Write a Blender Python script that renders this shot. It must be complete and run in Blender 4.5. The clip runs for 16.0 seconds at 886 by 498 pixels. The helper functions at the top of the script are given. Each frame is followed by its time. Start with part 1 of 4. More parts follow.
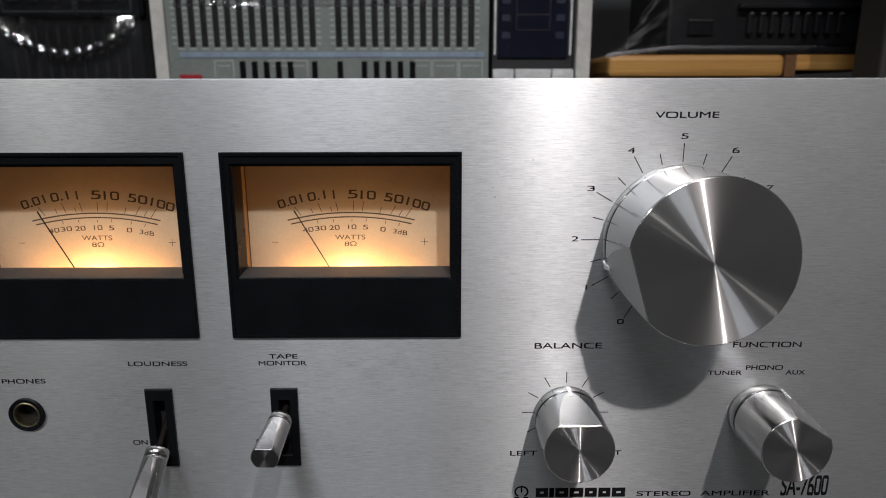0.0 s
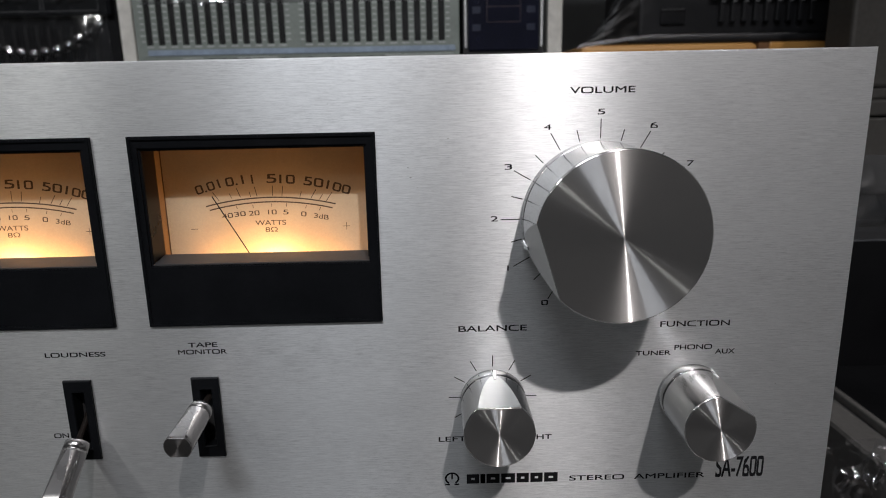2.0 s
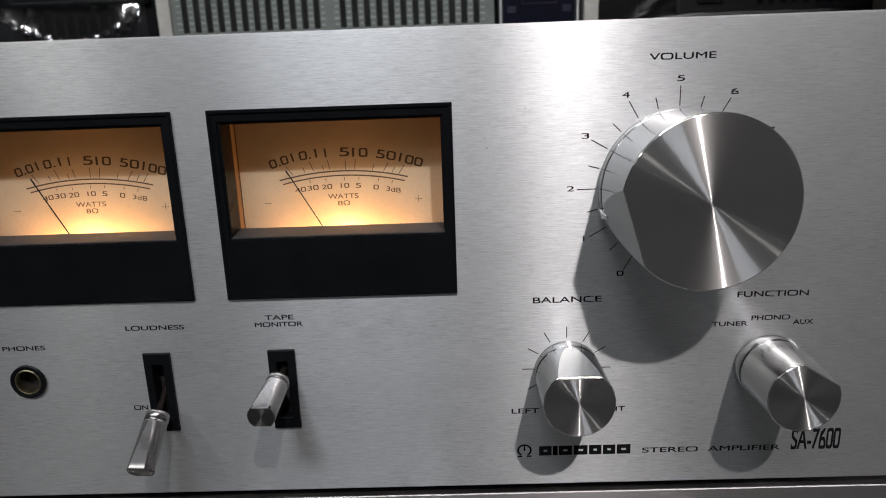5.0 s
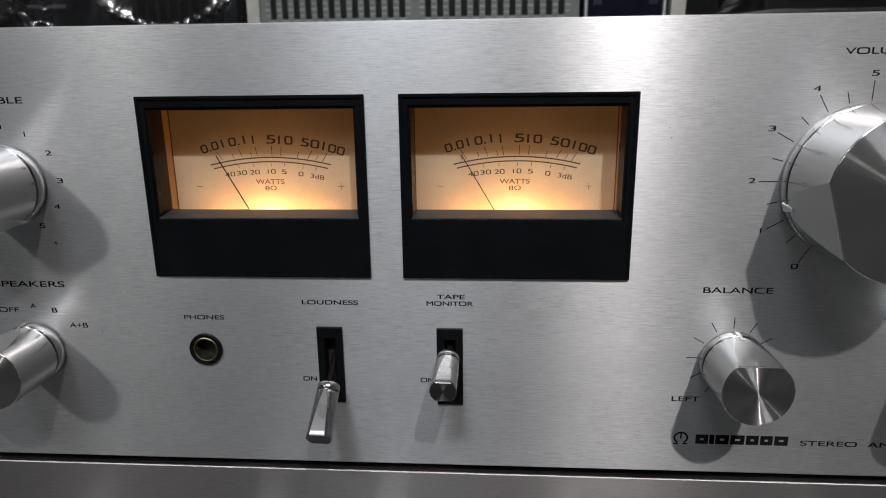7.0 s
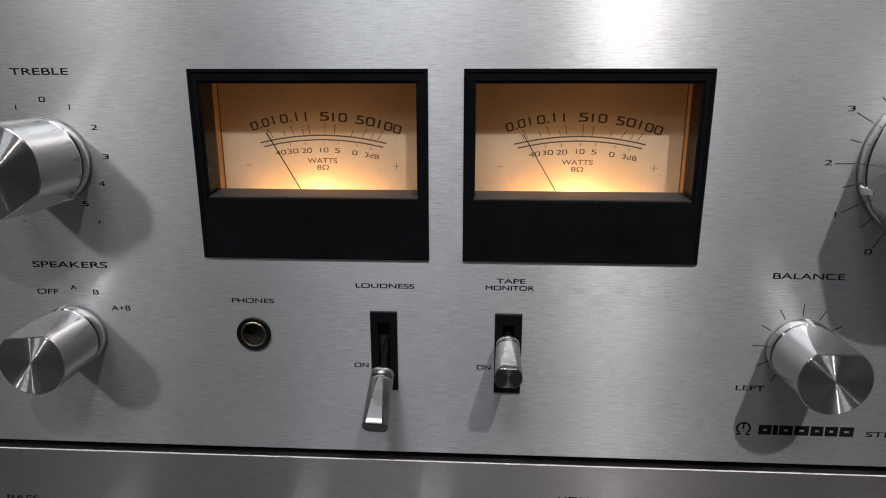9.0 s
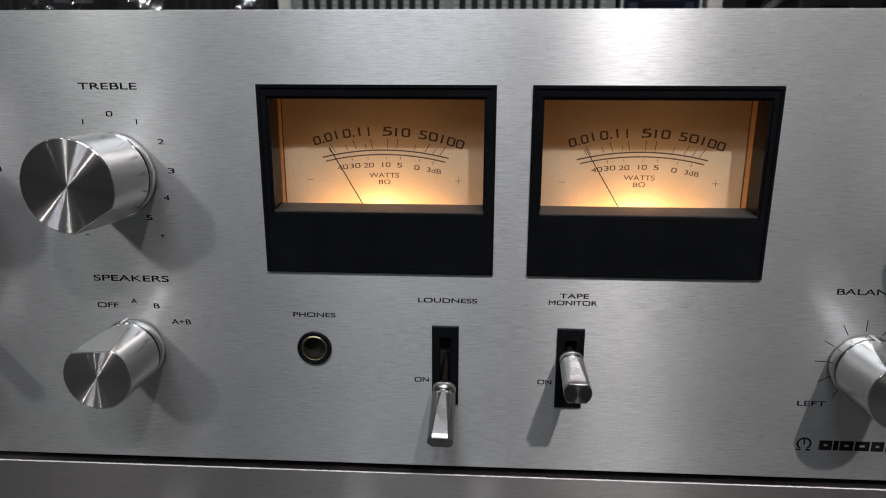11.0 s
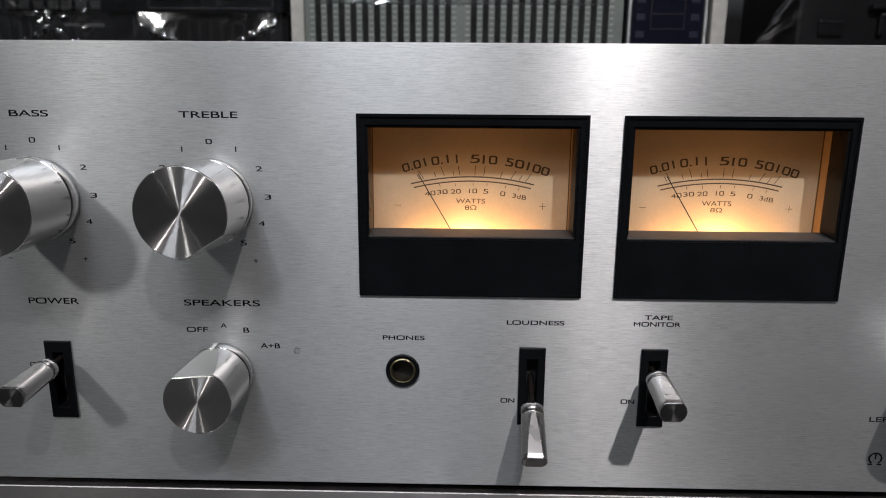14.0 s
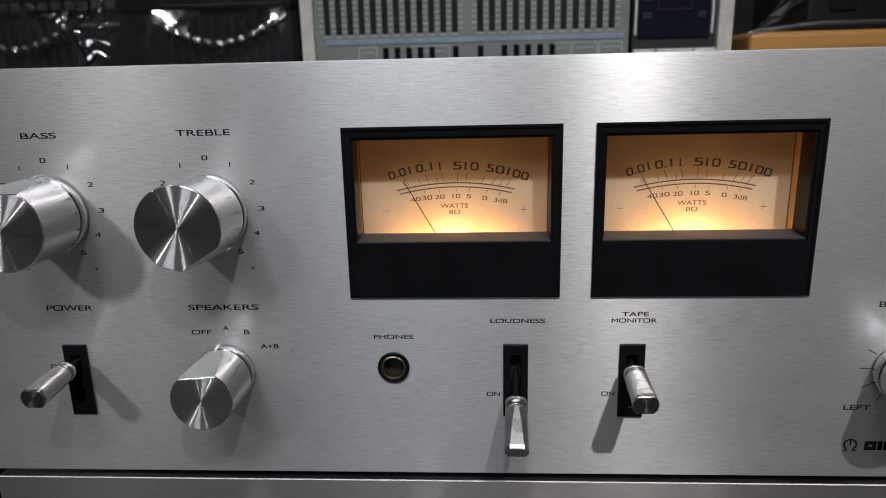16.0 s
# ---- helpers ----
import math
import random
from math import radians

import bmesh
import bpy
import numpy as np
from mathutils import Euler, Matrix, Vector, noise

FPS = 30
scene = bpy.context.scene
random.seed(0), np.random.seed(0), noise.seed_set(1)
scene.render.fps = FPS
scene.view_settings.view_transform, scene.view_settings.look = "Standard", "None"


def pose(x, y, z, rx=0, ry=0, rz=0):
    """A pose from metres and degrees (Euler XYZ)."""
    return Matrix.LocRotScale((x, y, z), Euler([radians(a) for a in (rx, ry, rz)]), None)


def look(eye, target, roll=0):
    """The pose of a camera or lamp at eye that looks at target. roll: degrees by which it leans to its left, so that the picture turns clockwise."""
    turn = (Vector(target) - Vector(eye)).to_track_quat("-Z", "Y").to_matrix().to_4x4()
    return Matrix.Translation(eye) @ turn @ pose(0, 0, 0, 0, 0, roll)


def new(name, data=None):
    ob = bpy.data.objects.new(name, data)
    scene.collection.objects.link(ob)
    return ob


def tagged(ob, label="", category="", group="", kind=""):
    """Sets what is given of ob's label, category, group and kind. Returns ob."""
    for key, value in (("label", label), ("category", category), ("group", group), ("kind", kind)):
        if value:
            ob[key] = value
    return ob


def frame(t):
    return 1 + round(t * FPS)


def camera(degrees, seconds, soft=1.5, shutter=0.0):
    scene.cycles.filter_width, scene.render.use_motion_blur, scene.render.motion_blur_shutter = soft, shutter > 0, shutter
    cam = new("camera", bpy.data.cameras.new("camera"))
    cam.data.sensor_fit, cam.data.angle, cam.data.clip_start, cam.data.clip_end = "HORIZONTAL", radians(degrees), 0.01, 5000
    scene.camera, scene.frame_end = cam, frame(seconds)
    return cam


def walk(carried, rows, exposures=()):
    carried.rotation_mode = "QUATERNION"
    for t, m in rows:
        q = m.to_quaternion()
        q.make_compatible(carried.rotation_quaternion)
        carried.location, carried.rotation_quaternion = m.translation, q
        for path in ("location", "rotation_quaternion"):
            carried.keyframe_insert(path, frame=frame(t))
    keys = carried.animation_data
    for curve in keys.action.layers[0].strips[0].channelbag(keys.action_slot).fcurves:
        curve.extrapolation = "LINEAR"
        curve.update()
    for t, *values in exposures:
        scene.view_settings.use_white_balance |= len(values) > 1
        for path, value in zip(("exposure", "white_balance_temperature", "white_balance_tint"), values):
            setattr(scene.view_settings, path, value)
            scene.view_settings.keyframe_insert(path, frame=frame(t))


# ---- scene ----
cam = camera(67.8, 16.0, soft=1.0)
PATH = [
    (0, (0.06554, -0.18662, 1.05686), (0.06731, 0.00788, 1.01029), -0.08),
    (0.5, (0.07060, -0.18641, 1.05514), (0.07101, 0.00789, 1.00775), -0.39),
    (1, (0.07507, -0.18179, 1.05258), (0.07716, 0.01184, 1.00252), -0.59),
    (1.5, (0.08185, -0.18279, 1.05208), (0.08537, 0.01123, 1.00369), -0.54),
    (2, (0.08869, -0.18477, 1.05088), (0.09089, 0.00971, 1.00424), -1.15),
    (2.5, (0.09391, -0.18581, 1.05158), (0.09622, 0.00840, 1.00386), -1.34),
    (3, (0.09621, -0.18513, 1.05367), (0.09816, 0.00912, 1.00613), -2.05),
    (3.5, (0.08923, -0.18728, 1.04829), (0.08780, 0.00672, 0.99970), -1.89),
    (4, (0.08706, -0.18706, 1.04972), (0.08354, 0.00683, 1.00079), -2.34),
    (4.2, (0.08466, -0.18583, 1.04871), (0.08206, 0.00815, 1.00006), -2.40),
    (6.5, (0.04245, -0.18795, 1.04512), (0.03209, 0.00495, 0.99335), -0.75),
    (7, (0.03026, -0.19271, 1.04598), (0.01672, 0.00003, 0.99433), -0.73),
    (7.5, (0.02068, -0.19338, 1.04567), (0.00578, -0.00089, 0.99345), -0.38),
    (8, (0.01299, -0.19003, 1.04146), (0.00067, 0.00247, 0.98861), 0.00),
    (8.5, (0.00949, -0.18792, 1.03796), (-0.00052, 0.00460, 0.98470), 0.46),
    (9, (0.00942, -0.18842, 1.04004), (-0.00169, 0.00424, 0.98752), -0.04),
    (9.5, (0.00860, -0.18870, 1.04037), (-0.00257, 0.00416, 0.98860), -0.06),
    (10, (0.00581, -0.18710, 1.04117), (-0.00389, 0.00600, 0.99001), 0.21),
    (10.2, (-0.00296, -0.18818, 1.04134), (-0.01364, 0.00534, 0.99202), 0.18),
    (12.5, (-0.01585, -0.19040, 1.04455), (-0.02071, 0.00277, 0.99295), 0.15),
    (13, (-0.02273, -0.19158, 1.04569), (-0.02361, 0.00174, 0.99442), 0.35),
    (13.5, (-0.03167, -0.19332, 1.04537), (-0.03453, -0.00026, 0.99321), 0.61),
    (14, (-0.04456, -0.19595, 1.04386), (-0.04808, -0.00080, 1.00021), 0.44),
    (14.5, (-0.04775, -0.20070, 1.04533), (-0.05975, -0.00718, 0.99627), -0.35),
    (15, (-0.04676, -0.20023, 1.04961), (-0.05493, -0.00589, 1.00308), -0.44),
    (15.5, (-0.04047, -0.19559, 1.04576), (-0.04784, -0.00070, 1.00144), -0.74),
    (16, (-0.03137, -0.20429, 1.05423), (-0.04240, -0.01096, 1.00421), -1.35),
]
cam.data.dof.use_dof = True
cam.data.dof.focus_distance, cam.data.dof.aperture_fstop = 0.205, 22
walk(cam, [(t, look(eye, target, roll)) for t, eye, target, roll in PATH],
     exposures=[(0, 0.02), (4.2, 0.02), (6.5, -0.06), (10.2, -0.08), (12.5, -0.06), (14.0, 0.02), (16, 0.06)])

# ---- world and lights ----
MM = 0.001
ZB = 0.92                      # height of the amplifier faceplate's lower edge
world = bpy.data.worlds.new("room_air")
scene.world = world
world.use_nodes = True
world.node_tree.nodes["Background"].inputs["Color"].default_value = (0.46, 0.51, 0.58, 1)
world.node_tree.nodes["Background"].inputs["Strength"].default_value = 0.05


def lamp(name, kind, place, power, colour, size, target=None):
    data = bpy.data.lights.new(name, kind)
    data.energy, data.color = power, colour
    if kind == "AREA" and isinstance(size, tuple):
        data.shape, data.size, data.size_y = "RECTANGLE", *size
    elif kind == "AREA":
        data.shape, data.size = "DISK", size
    else:
        data.shadow_soft_size = size
    ob = new(name, data)
    ob.matrix_world = look(place, target) if target else Matrix.Translation(place)
    return ob


spot = lamp("ceiling_spot", "AREA", (0.45, -1.32, ZB + 1.60), 1.36, (1.03, 0.977, 0.978), 0.055, (0.15, 0, ZB + 0.08))
spot.data.spread = radians(40)
lamp("ceiling_lamp", "AREA", (-1.46, -1.98, ZB + 1.52), 6.4, (0.985, 0.985, 0.965), 0.22, (-0.1, 0, ZB + 0.07))
lamp("ceiling_spot", "AREA", (-2.35, -1.32, ZB + 1.56), 1.2, (0.97, 0.985, 1.03), 0.16, (-0.1, 0, ZB + 0.07))
lamp("ceiling_panel", "AREA", (-0.27, -1.38, ZB + 1.66), 19.5, (0.94, 0.985, 1.07), (0.60, 0.30), (-0.27, -1.0, ZB))


# ---- materials ----
def nodes_of(name):
    m = bpy.data.materials.new(name)
    m.use_nodes = True
    return m, m.node_tree.nodes, m.node_tree.links, m.node_tree.nodes["Principled BSDF"]


def vector_math(n, l, op, a, b):
    v = n.new("ShaderNodeVectorMath")
    v.operation = op
    for k, s in enumerate((a, b)):
        if hasattr(s, "is_output"):
            l.new(s, v.inputs[k])
        else:
            v.inputs[k].default_value = s
    return v.outputs[0]


def noise_at(n, l, coords, scale, detail=4, rough=0.6):
    m = n.new("ShaderNodeMapping")
    m.inputs["Scale"].default_value = scale
    l.new(coords, m.inputs["Vector"])
    t = n.new("ShaderNodeTexNoise")
    t.inputs["Scale"].default_value, t.inputs["Detail"].default_value, t.inputs["Roughness"].default_value = 1, detail, rough
    l.new(m.outputs[0], t.inputs["Vector"])
    return t.outputs["Fac"]


def spread(n, l, value, low, high, a=0.3, b=0.7):
    r = n.new("ShaderNodeMapRange")
    r.inputs["From Min"].default_value, r.inputs["From Max"].default_value = a, b
    r.inputs["To Min"].default_value, r.inputs["To Max"].default_value = low, high
    l.new(value, r.inputs["Value"])
    return r.outputs[0]


def brushed(name, colour, rough, aniso, way, grain, bump=0.15, haze=0.0, haze_rough=0.75, haze_aniso=0.7, streak=0.0):
    """Brushed or turned metal. way: the direction across the scratches, a vector or 'radial' about y."""
    m, n, l, p = nodes_of(name)
    coords = n.new("ShaderNodeTexCoord").outputs["Object"]
    if way == "radial":
        flat = vector_math(n, l, "MULTIPLY", coords, (1, 0, 1))
        tangent = vector_math(n, l, "NORMALIZE", flat, (0, 0, 0))
        length = n.new("ShaderNodeVectorMath")
        length.operation = "LENGTH"
        l.new(flat, length.inputs[0])
        ring = n.new("ShaderNodeCombineXYZ")
        l.new(length.outputs["Value"], ring.inputs[0])
        fine = noise_at(n, l, ring.outputs[0], (grain[0], 1, 1), 3)
    else:
        c = n.new("ShaderNodeCombineXYZ")
        for k in range(3):
            c.inputs[k].default_value = way[k]
        tangent = c.outputs[0]
        fine = noise_at(n, l, coords, grain, 2, 1.0)
    cloud = noise_at(n, l, coords, (38, 38, 60), 4)
    fine = spread(n, l, fine, 0.0, 1.0, 0.40, 0.60)
    l.new(tangent, p.inputs["Tangent"])
    mixed = n.new("ShaderNodeMath")
    mixed.operation = "ADD"
    l.new(spread(n, l, fine, -0.035, 0.035, 0, 1), mixed.inputs[0])
    l.new(spread(n, l, cloud, 0.96, 1.04), mixed.inputs[1])
    tint = vector_math(n, l, "SCALE", colour, (0, 0, 0))
    l.new(mixed.outputs[0], tint.node.inputs["Scale"])
    shine = tint
    if streak:
        long = noise_at(n, l, coords, (grain[0] * 0.6, grain[1] * 0.6, grain[2] * 0.52), 3, 0.95)
        patch = spread(n, l, noise_at(n, l, coords, (24, 24, 46), 2), 0.45, 1.0)
        strong, total = n.new("ShaderNodeMath"), n.new("ShaderNodeMath")
        strong.operation, total.operation = "MULTIPLY", "ADD"
        l.new(spread(n, l, long, -streak, streak, 0.36, 0.64), strong.inputs[0])
        l.new(patch, strong.inputs[1])
        l.new(mixed.outputs[0], total.inputs[0])
        l.new(strong.outputs[0], total.inputs[1])
        shine = vector_math(n, l, "SCALE", colour, (0, 0, 0))
        l.new(total.outputs[0], shine.node.inputs["Scale"])
    l.new(shine, p.inputs["Base Color"])
    l.new(spread(n, l, fine, rough * 0.94, rough * 1.06, 0, 1), p.inputs["Roughness"])
    p.inputs["Metallic"].default_value = 1
    p.inputs["Anisotropic"].default_value = aniso
    b = n.new("ShaderNodeBump")
    b.inputs["Strength"].default_value, b.inputs["Distance"].default_value = bump, 0.000016
    l.new(fine, b.inputs["Height"])
    l.new(b.outputs[0], p.inputs["Normal"])
    if haze:
        q = n.new("ShaderNodeBsdfPrincipled")
        q.inputs["Metallic"].default_value, q.inputs["Roughness"].default_value = 1, haze_rough
        q.inputs["Anisotropic"].default_value = haze_aniso
        l.new(tint, q.inputs["Base Color"])
        l.new(tangent, q.inputs["Tangent"])
        l.new(b.outputs[0], q.inputs["Normal"])
        mix = n.new("ShaderNodeMixShader")
        l.new(spread(n, l, fine, max(0, haze - 0.10), min(1, haze + 0.10), 0, 1), mix.inputs[0])
        l.new(p.outputs[0], mix.inputs[1])
        l.new(q.outputs[0], mix.inputs[2])
        l.new(mix.outputs[0], n["Material Output"].inputs["Surface"])
    return m


def plain(name, colour, rough=0.5, metal=0.0, grain=300, vary=0.15, bump=0.1, spec=0.5):
    m, n, l, p = nodes_of(name)
    coords = n.new("ShaderNodeTexCoord").outputs["Object"]
    fine, cloud = noise_at(n, l, coords, (grain,) * 3, 5), noise_at(n, l, coords, (grain / 14,) * 3, 3)
    add = n.new("ShaderNodeMath")
    add.operation = "MULTIPLY"
    l.new(spread(n, l, fine, 1 - vary, 1 + vary), add.inputs[0])
    l.new(spread(n, l, cloud, 1 - vary, 1 + vary), add.inputs[1])
    tint = vector_math(n, l, "SCALE", colour, (0, 0, 0))
    l.new(add.outputs[0], tint.node.inputs["Scale"])
    l.new(tint, p.inputs["Base Color"])
    l.new(spread(n, l, cloud, rough * 0.85, min(1, rough * 1.15)), p.inputs["Roughness"])
    p.inputs["Metallic"].default_value = metal
    p.inputs["Specular IOR Level"].default_value = spec
    b = n.new("ShaderNodeBump")
    b.inputs["Strength"].default_value, b.inputs["Distance"].default_value = bump, 0.0002
    l.new(fine, b.inputs["Height"])
    l.new(b.outputs[0], p.inputs["Normal"])
    return m


def clear(name, rough=0.03, tint=(1, 1, 1, 1), gloss=0.08):
    m, n, l, p = nodes_of(name)
    g, t, mix = n.new("ShaderNodeBsdfGlossy"), n.new("ShaderNodeBsdfTransparent"), n.new("ShaderNodeMixShader")
    g.inputs["Roughness"].default_value, t.inputs["Color"].default_value = rough, tint
    mix.inputs[0].default_value = gloss
    l.new(t.outputs[0], mix.inputs[1])
    l.new(g.outputs[0], mix.inputs[2])
    l.new(mix.outputs[0], n["Material Output"].inputs["Surface"])
    return m


ALU = brushed("brushed_aluminium", (0.80, 0.81, 0.81), 0.305, 1.0, (0, 0, 1), (240, 240, 6200), 0.14, 0.57, 0.54, 0.22, 0.46)
# same aluminium as above, its dark reflections put into a darker base colour
ALU_LOW = brushed("brushed_aluminium_shaded", (0.46, 0.44, 0.43), 0.31, 1.0, (0, 0, 1), (240, 240, 6200), 0.09, 0.55, 0.50, 0.35, 0.34)
SIDE = brushed("turned_aluminium", (0.45, 0.445, 0.44), 0.16, 0.50, (0, 1, 0), (60, 9000, 60), 0.06)
FLAT = brushed("milled_aluminium", (0.52, 0.52, 0.51), 0.40, 0.0, (0, 1, 0), (60, 5000, 60), 0.05)
GRIP = brushed("grip_aluminium", (0.47, 0.455, 0.45), 0.24, 0.5, (0, 1, 0), (60, 60, 3000), 0.06)
GRIP_FLAT = brushed("milled_grip_aluminium", (0.42, 0.405, 0.40), 0.28, 0.3, (0, 1, 0), (80, 80, 80), 0.0)
CAP = brushed("spun_aluminium", (0.60, 0.575, 0.56), 0.36, 0.95, "radial", (9000, 1, 1), 0.1)
CAP_SOFT = brushed("spun_aluminium_soft", (0.62, 0.595, 0.58), 0.36, 0.95, "radial", (9000, 1, 1), 0.1, 0.15, 0.58, 0.2)
CAP_WIDE = brushed("spun_aluminium_wide", (0.64, 0.62, 0.60), 0.36, 0.95, "radial", (9000, 1, 1), 0.1, 0.17, 0.58, 0.2)


def sharpen(m, colour, rough, aniso, share):
    """Adds a narrow stretched gloss to a brushed metal, across its scratches."""
    n, l = m.node_tree.nodes, m.node_tree.links
    p = n["Principled BSDF"]
    g, mix = n.new("ShaderNodeBsdfAnisotropic"), n.new("ShaderNodeMixShader")
    g.inputs["Color"].default_value = (*colour, 1)
    g.inputs["Roughness"].default_value, g.inputs["Anisotropy"].default_value = rough, aniso
    l.new(p.inputs["Tangent"].links[0].from_socket, g.inputs["Tangent"])
    old = n["Material Output"].inputs["Surface"].links[0].from_socket
    mix.inputs[0].default_value = share
    l.new(old, mix.inputs[1])
    l.new(g.outputs[0], mix.inputs[2])
    l.new(mix.outputs[0], n["Material Output"].inputs["Surface"])


sharpen(CAP, (0.64, 0.625, 0.615), 0.22, -0.885, 0.62)
sharpen(CAP_SOFT, (0.60, 0.585, 0.575), 0.22, -0.885, 0.56)
sharpen(CAP_WIDE, (0.47, 0.465, 0.46), 0.22, -0.885, 0.46)
END = brushed("dull_turned_end", (0.22, 0.21, 0.205), 0.34, 0.9, "radial", (9000, 1, 1), 0.1)
POLISH = brushed("polished_edge", (0.93, 0.93, 0.92), 0.12, 0.0, (0, 1, 0), (400, 400, 400), 0.02)
BLACK = plain("black_plastic", (0.0045, 0.005, 0.006), 0.40, grain=900, bump=0.06, spec=0.09)
SHEEN = plain("glossy_black_plastic", (0.010, 0.008, 0.007), 0.30, grain=900, bump=0.02, spec=0.12)
SOOT = plain("matt_black", (0.006, 0.006, 0.006), 0.8, grain=700)
INK = plain("black_ink", (0.007, 0.007, 0.008), 0.7, grain=500, spec=0.12)
LEDGE = plain("grey_ledge", (0.032, 0.032, 0.033), 0.5, grain=600)
DIAL = plain("cream_dial", (0.42, 0.352, 0.245), 0.65, grain=1500, vary=0.05, bump=0.04)
AMBER = plain("amber_box", (0.12, 0.082, 0.045), 0.6, grain=400, vary=0.06)
BROWN = plain("brown_ink_and_seam_shade", (0.05, 0.03, 0.015), 0.7, grain=500)
PANE = clear("window_acrylic", 0.02, (0.98, 0.97, 0.95, 1), 0.035)
# even pale colour painting the light caught along the lower bevel; also the nicks
PALE_EDGE = plain("edge_glint_and_nicks", (0.58, 0.57, 0.56), 0.55, 0.0, grain=120, vary=0.08, bump=0.0)
BRASS = plain("dull_brass", (0.36, 0.32, 0.20), 0.34, 1.0, grain=500)
STEEL = plain("dark_steel", (0.10, 0.10, 0.10), 0.4, 1.0, grain=600)
BAND = plain("silver_slab_edge", (0.40, 0.375, 0.36), 0.38, 1.0, grain=300, bump=0.01)
CASE = plain("black_painted_steel", (0.015, 0.015, 0.016), 0.55, grain=800)


# ---- building ----
def link_mesh(name, bm, material, parent, smooth=False, scale=MM):
    mesh = bpy.data.meshes.new(name)
    bmesh.ops.scale(bm, vec=(scale,) * 3, verts=bm.verts)
    bmesh.ops.recalc_face_normals(bm, faces=bm.faces)
    bm.to_mesh(mesh)
    bm.free()
    for m in (material if isinstance(material, (list, tuple)) else [material]):
        mesh.materials.append(m)
    if smooth:
        for poly in mesh.polygons:
            poly.use_smooth = True
    if smooth is True:
        mesh.set_sharp_from_angle(angle=radians(32))
    ob = new(name, mesh)
    ob.parent = parent
    return ob


def part(name, bm, material, parent, label="", smooth=False):
    ob = link_mesh(name, bm, material, parent, smooth)
    return tagged(ob, label) if label else ob


def thing(name, x, y, z, label, category, group=""):
    """An empty at a place given in millimetres from the middle of the faceplate's lower edge."""
    ob = new(name)
    ob.empty_display_size = 0.01
    ob.location = (x * MM, y * MM, ZB + z * MM)
    return tagged(ob, label, category, group)


def box(bm, x0, x1, y0, y1, z0, z1, bevel=0.0):
    v = [bm.verts.new((x, y, z)) for x in (x0, x1) for y in (y0, y1) for z in (z0, z1)]
    faces = [bm.faces.new([v[i] for i in f]) for f in ((0, 1, 3, 2), (4, 6, 7, 5), (0, 4, 5, 1), (2, 3, 7, 6), (0, 2, 6, 4), (1, 5, 7, 3))]
    if bevel:
        edges = list({e for f in faces for e in f.edges})
        bmesh.ops.bevel(bm, geom=edges, offset=bevel, segments=2, affect="EDGES", profile=0.5)
    return bm


def boxes(*rows, bevel=0.0):
    bm = bmesh.new()
    for r in rows:
        box(bm, *r, bevel=bevel)
    return bm


def plate(x0, x1, z0, z1, holes, y0, y1):
    """A board between y0 and y1 with rectangular holes (x0, x1, z0, z1) through it."""
    xs = sorted({x0, x1, *(h[0] for h in holes), *(h[1] for h in holes)})
    zs = sorted({z0, z1, *(h[2] for h in holes), *(h[3] for h in holes)})
    bm = bmesh.new()
    grid = {}

    def at(x, y, z):
        if (x, y, z) not in grid:
            grid[x, y, z] = bm.verts.new((x, y, z))
        return grid[x, y, z]

    solid = set()
    for i in range(len(xs) - 1):
        for k in range(len(zs) - 1):
            mx, mz = (xs[i] + xs[i + 1]) / 2, (zs[k] + zs[k + 1]) / 2
            if not any(h[0] < mx < h[1] and h[2] < mz < h[3] for h in holes):
                solid.add((i, k))
    for i, k in solid:
        a, b, c, d = xs[i], xs[i + 1], zs[k], zs[k + 1]
        for y in (y0, y1):
            bm.faces.new([at(a, y, c), at(b, y, c), at(b, y, d), at(a, y, d)])
        for (di, dk), (p, q) in (((-1, 0), ((a, c), (a, d))), ((1, 0), ((b, c), (b, d))), ((0, -1), ((a, c), (b, c))), ((0, 1), ((a, d), (b, d)))):
            if (i + di, k + dk) not in solid:
                bm.faces.new([at(p[0], y0, p[1]), at(q[0], y0, q[1]), at(q[0], y1, q[1]), at(p[0], y1, p[1])])
    bmesh.ops.recalc_face_normals(bm, faces=bm.faces)
    bm.normal_update()
    return bm


def lathe(profile, count=96, close_front=False, cut=None, bm=None):
    """Turns (depth, radius) rows about y, forward being -y. cut(depth) gives the distance of flats and their angles."""
    bm = bm or bmesh.new()
    rings = []
    for depth, radius in profile:
        row = []
        for k in range(count):
            a = 2 * math.pi * k / count
            r = radius
            if cut:
                for far, where in cut(depth, radius):
                    c = math.cos(a - where)
                    if c > 0.01:
                        r = min(r, far / c)
            row.append(bm.verts.new((r * math.cos(a), -depth, r * math.sin(a))))
        rings.append(row)
    for one, two in zip(rings, rings[1:]):
        for k in range(count):
            j = (k + 1) % count
            bm.faces.new([one[k], one[j], two[j], two[k]])
    if close_front:
        mid = bm.verts.new((0, -profile[-1][0], 0))
        for k in range(count):
            bm.faces.new([rings[-1][k], rings[-1][(k + 1) % count], mid])
    return bm


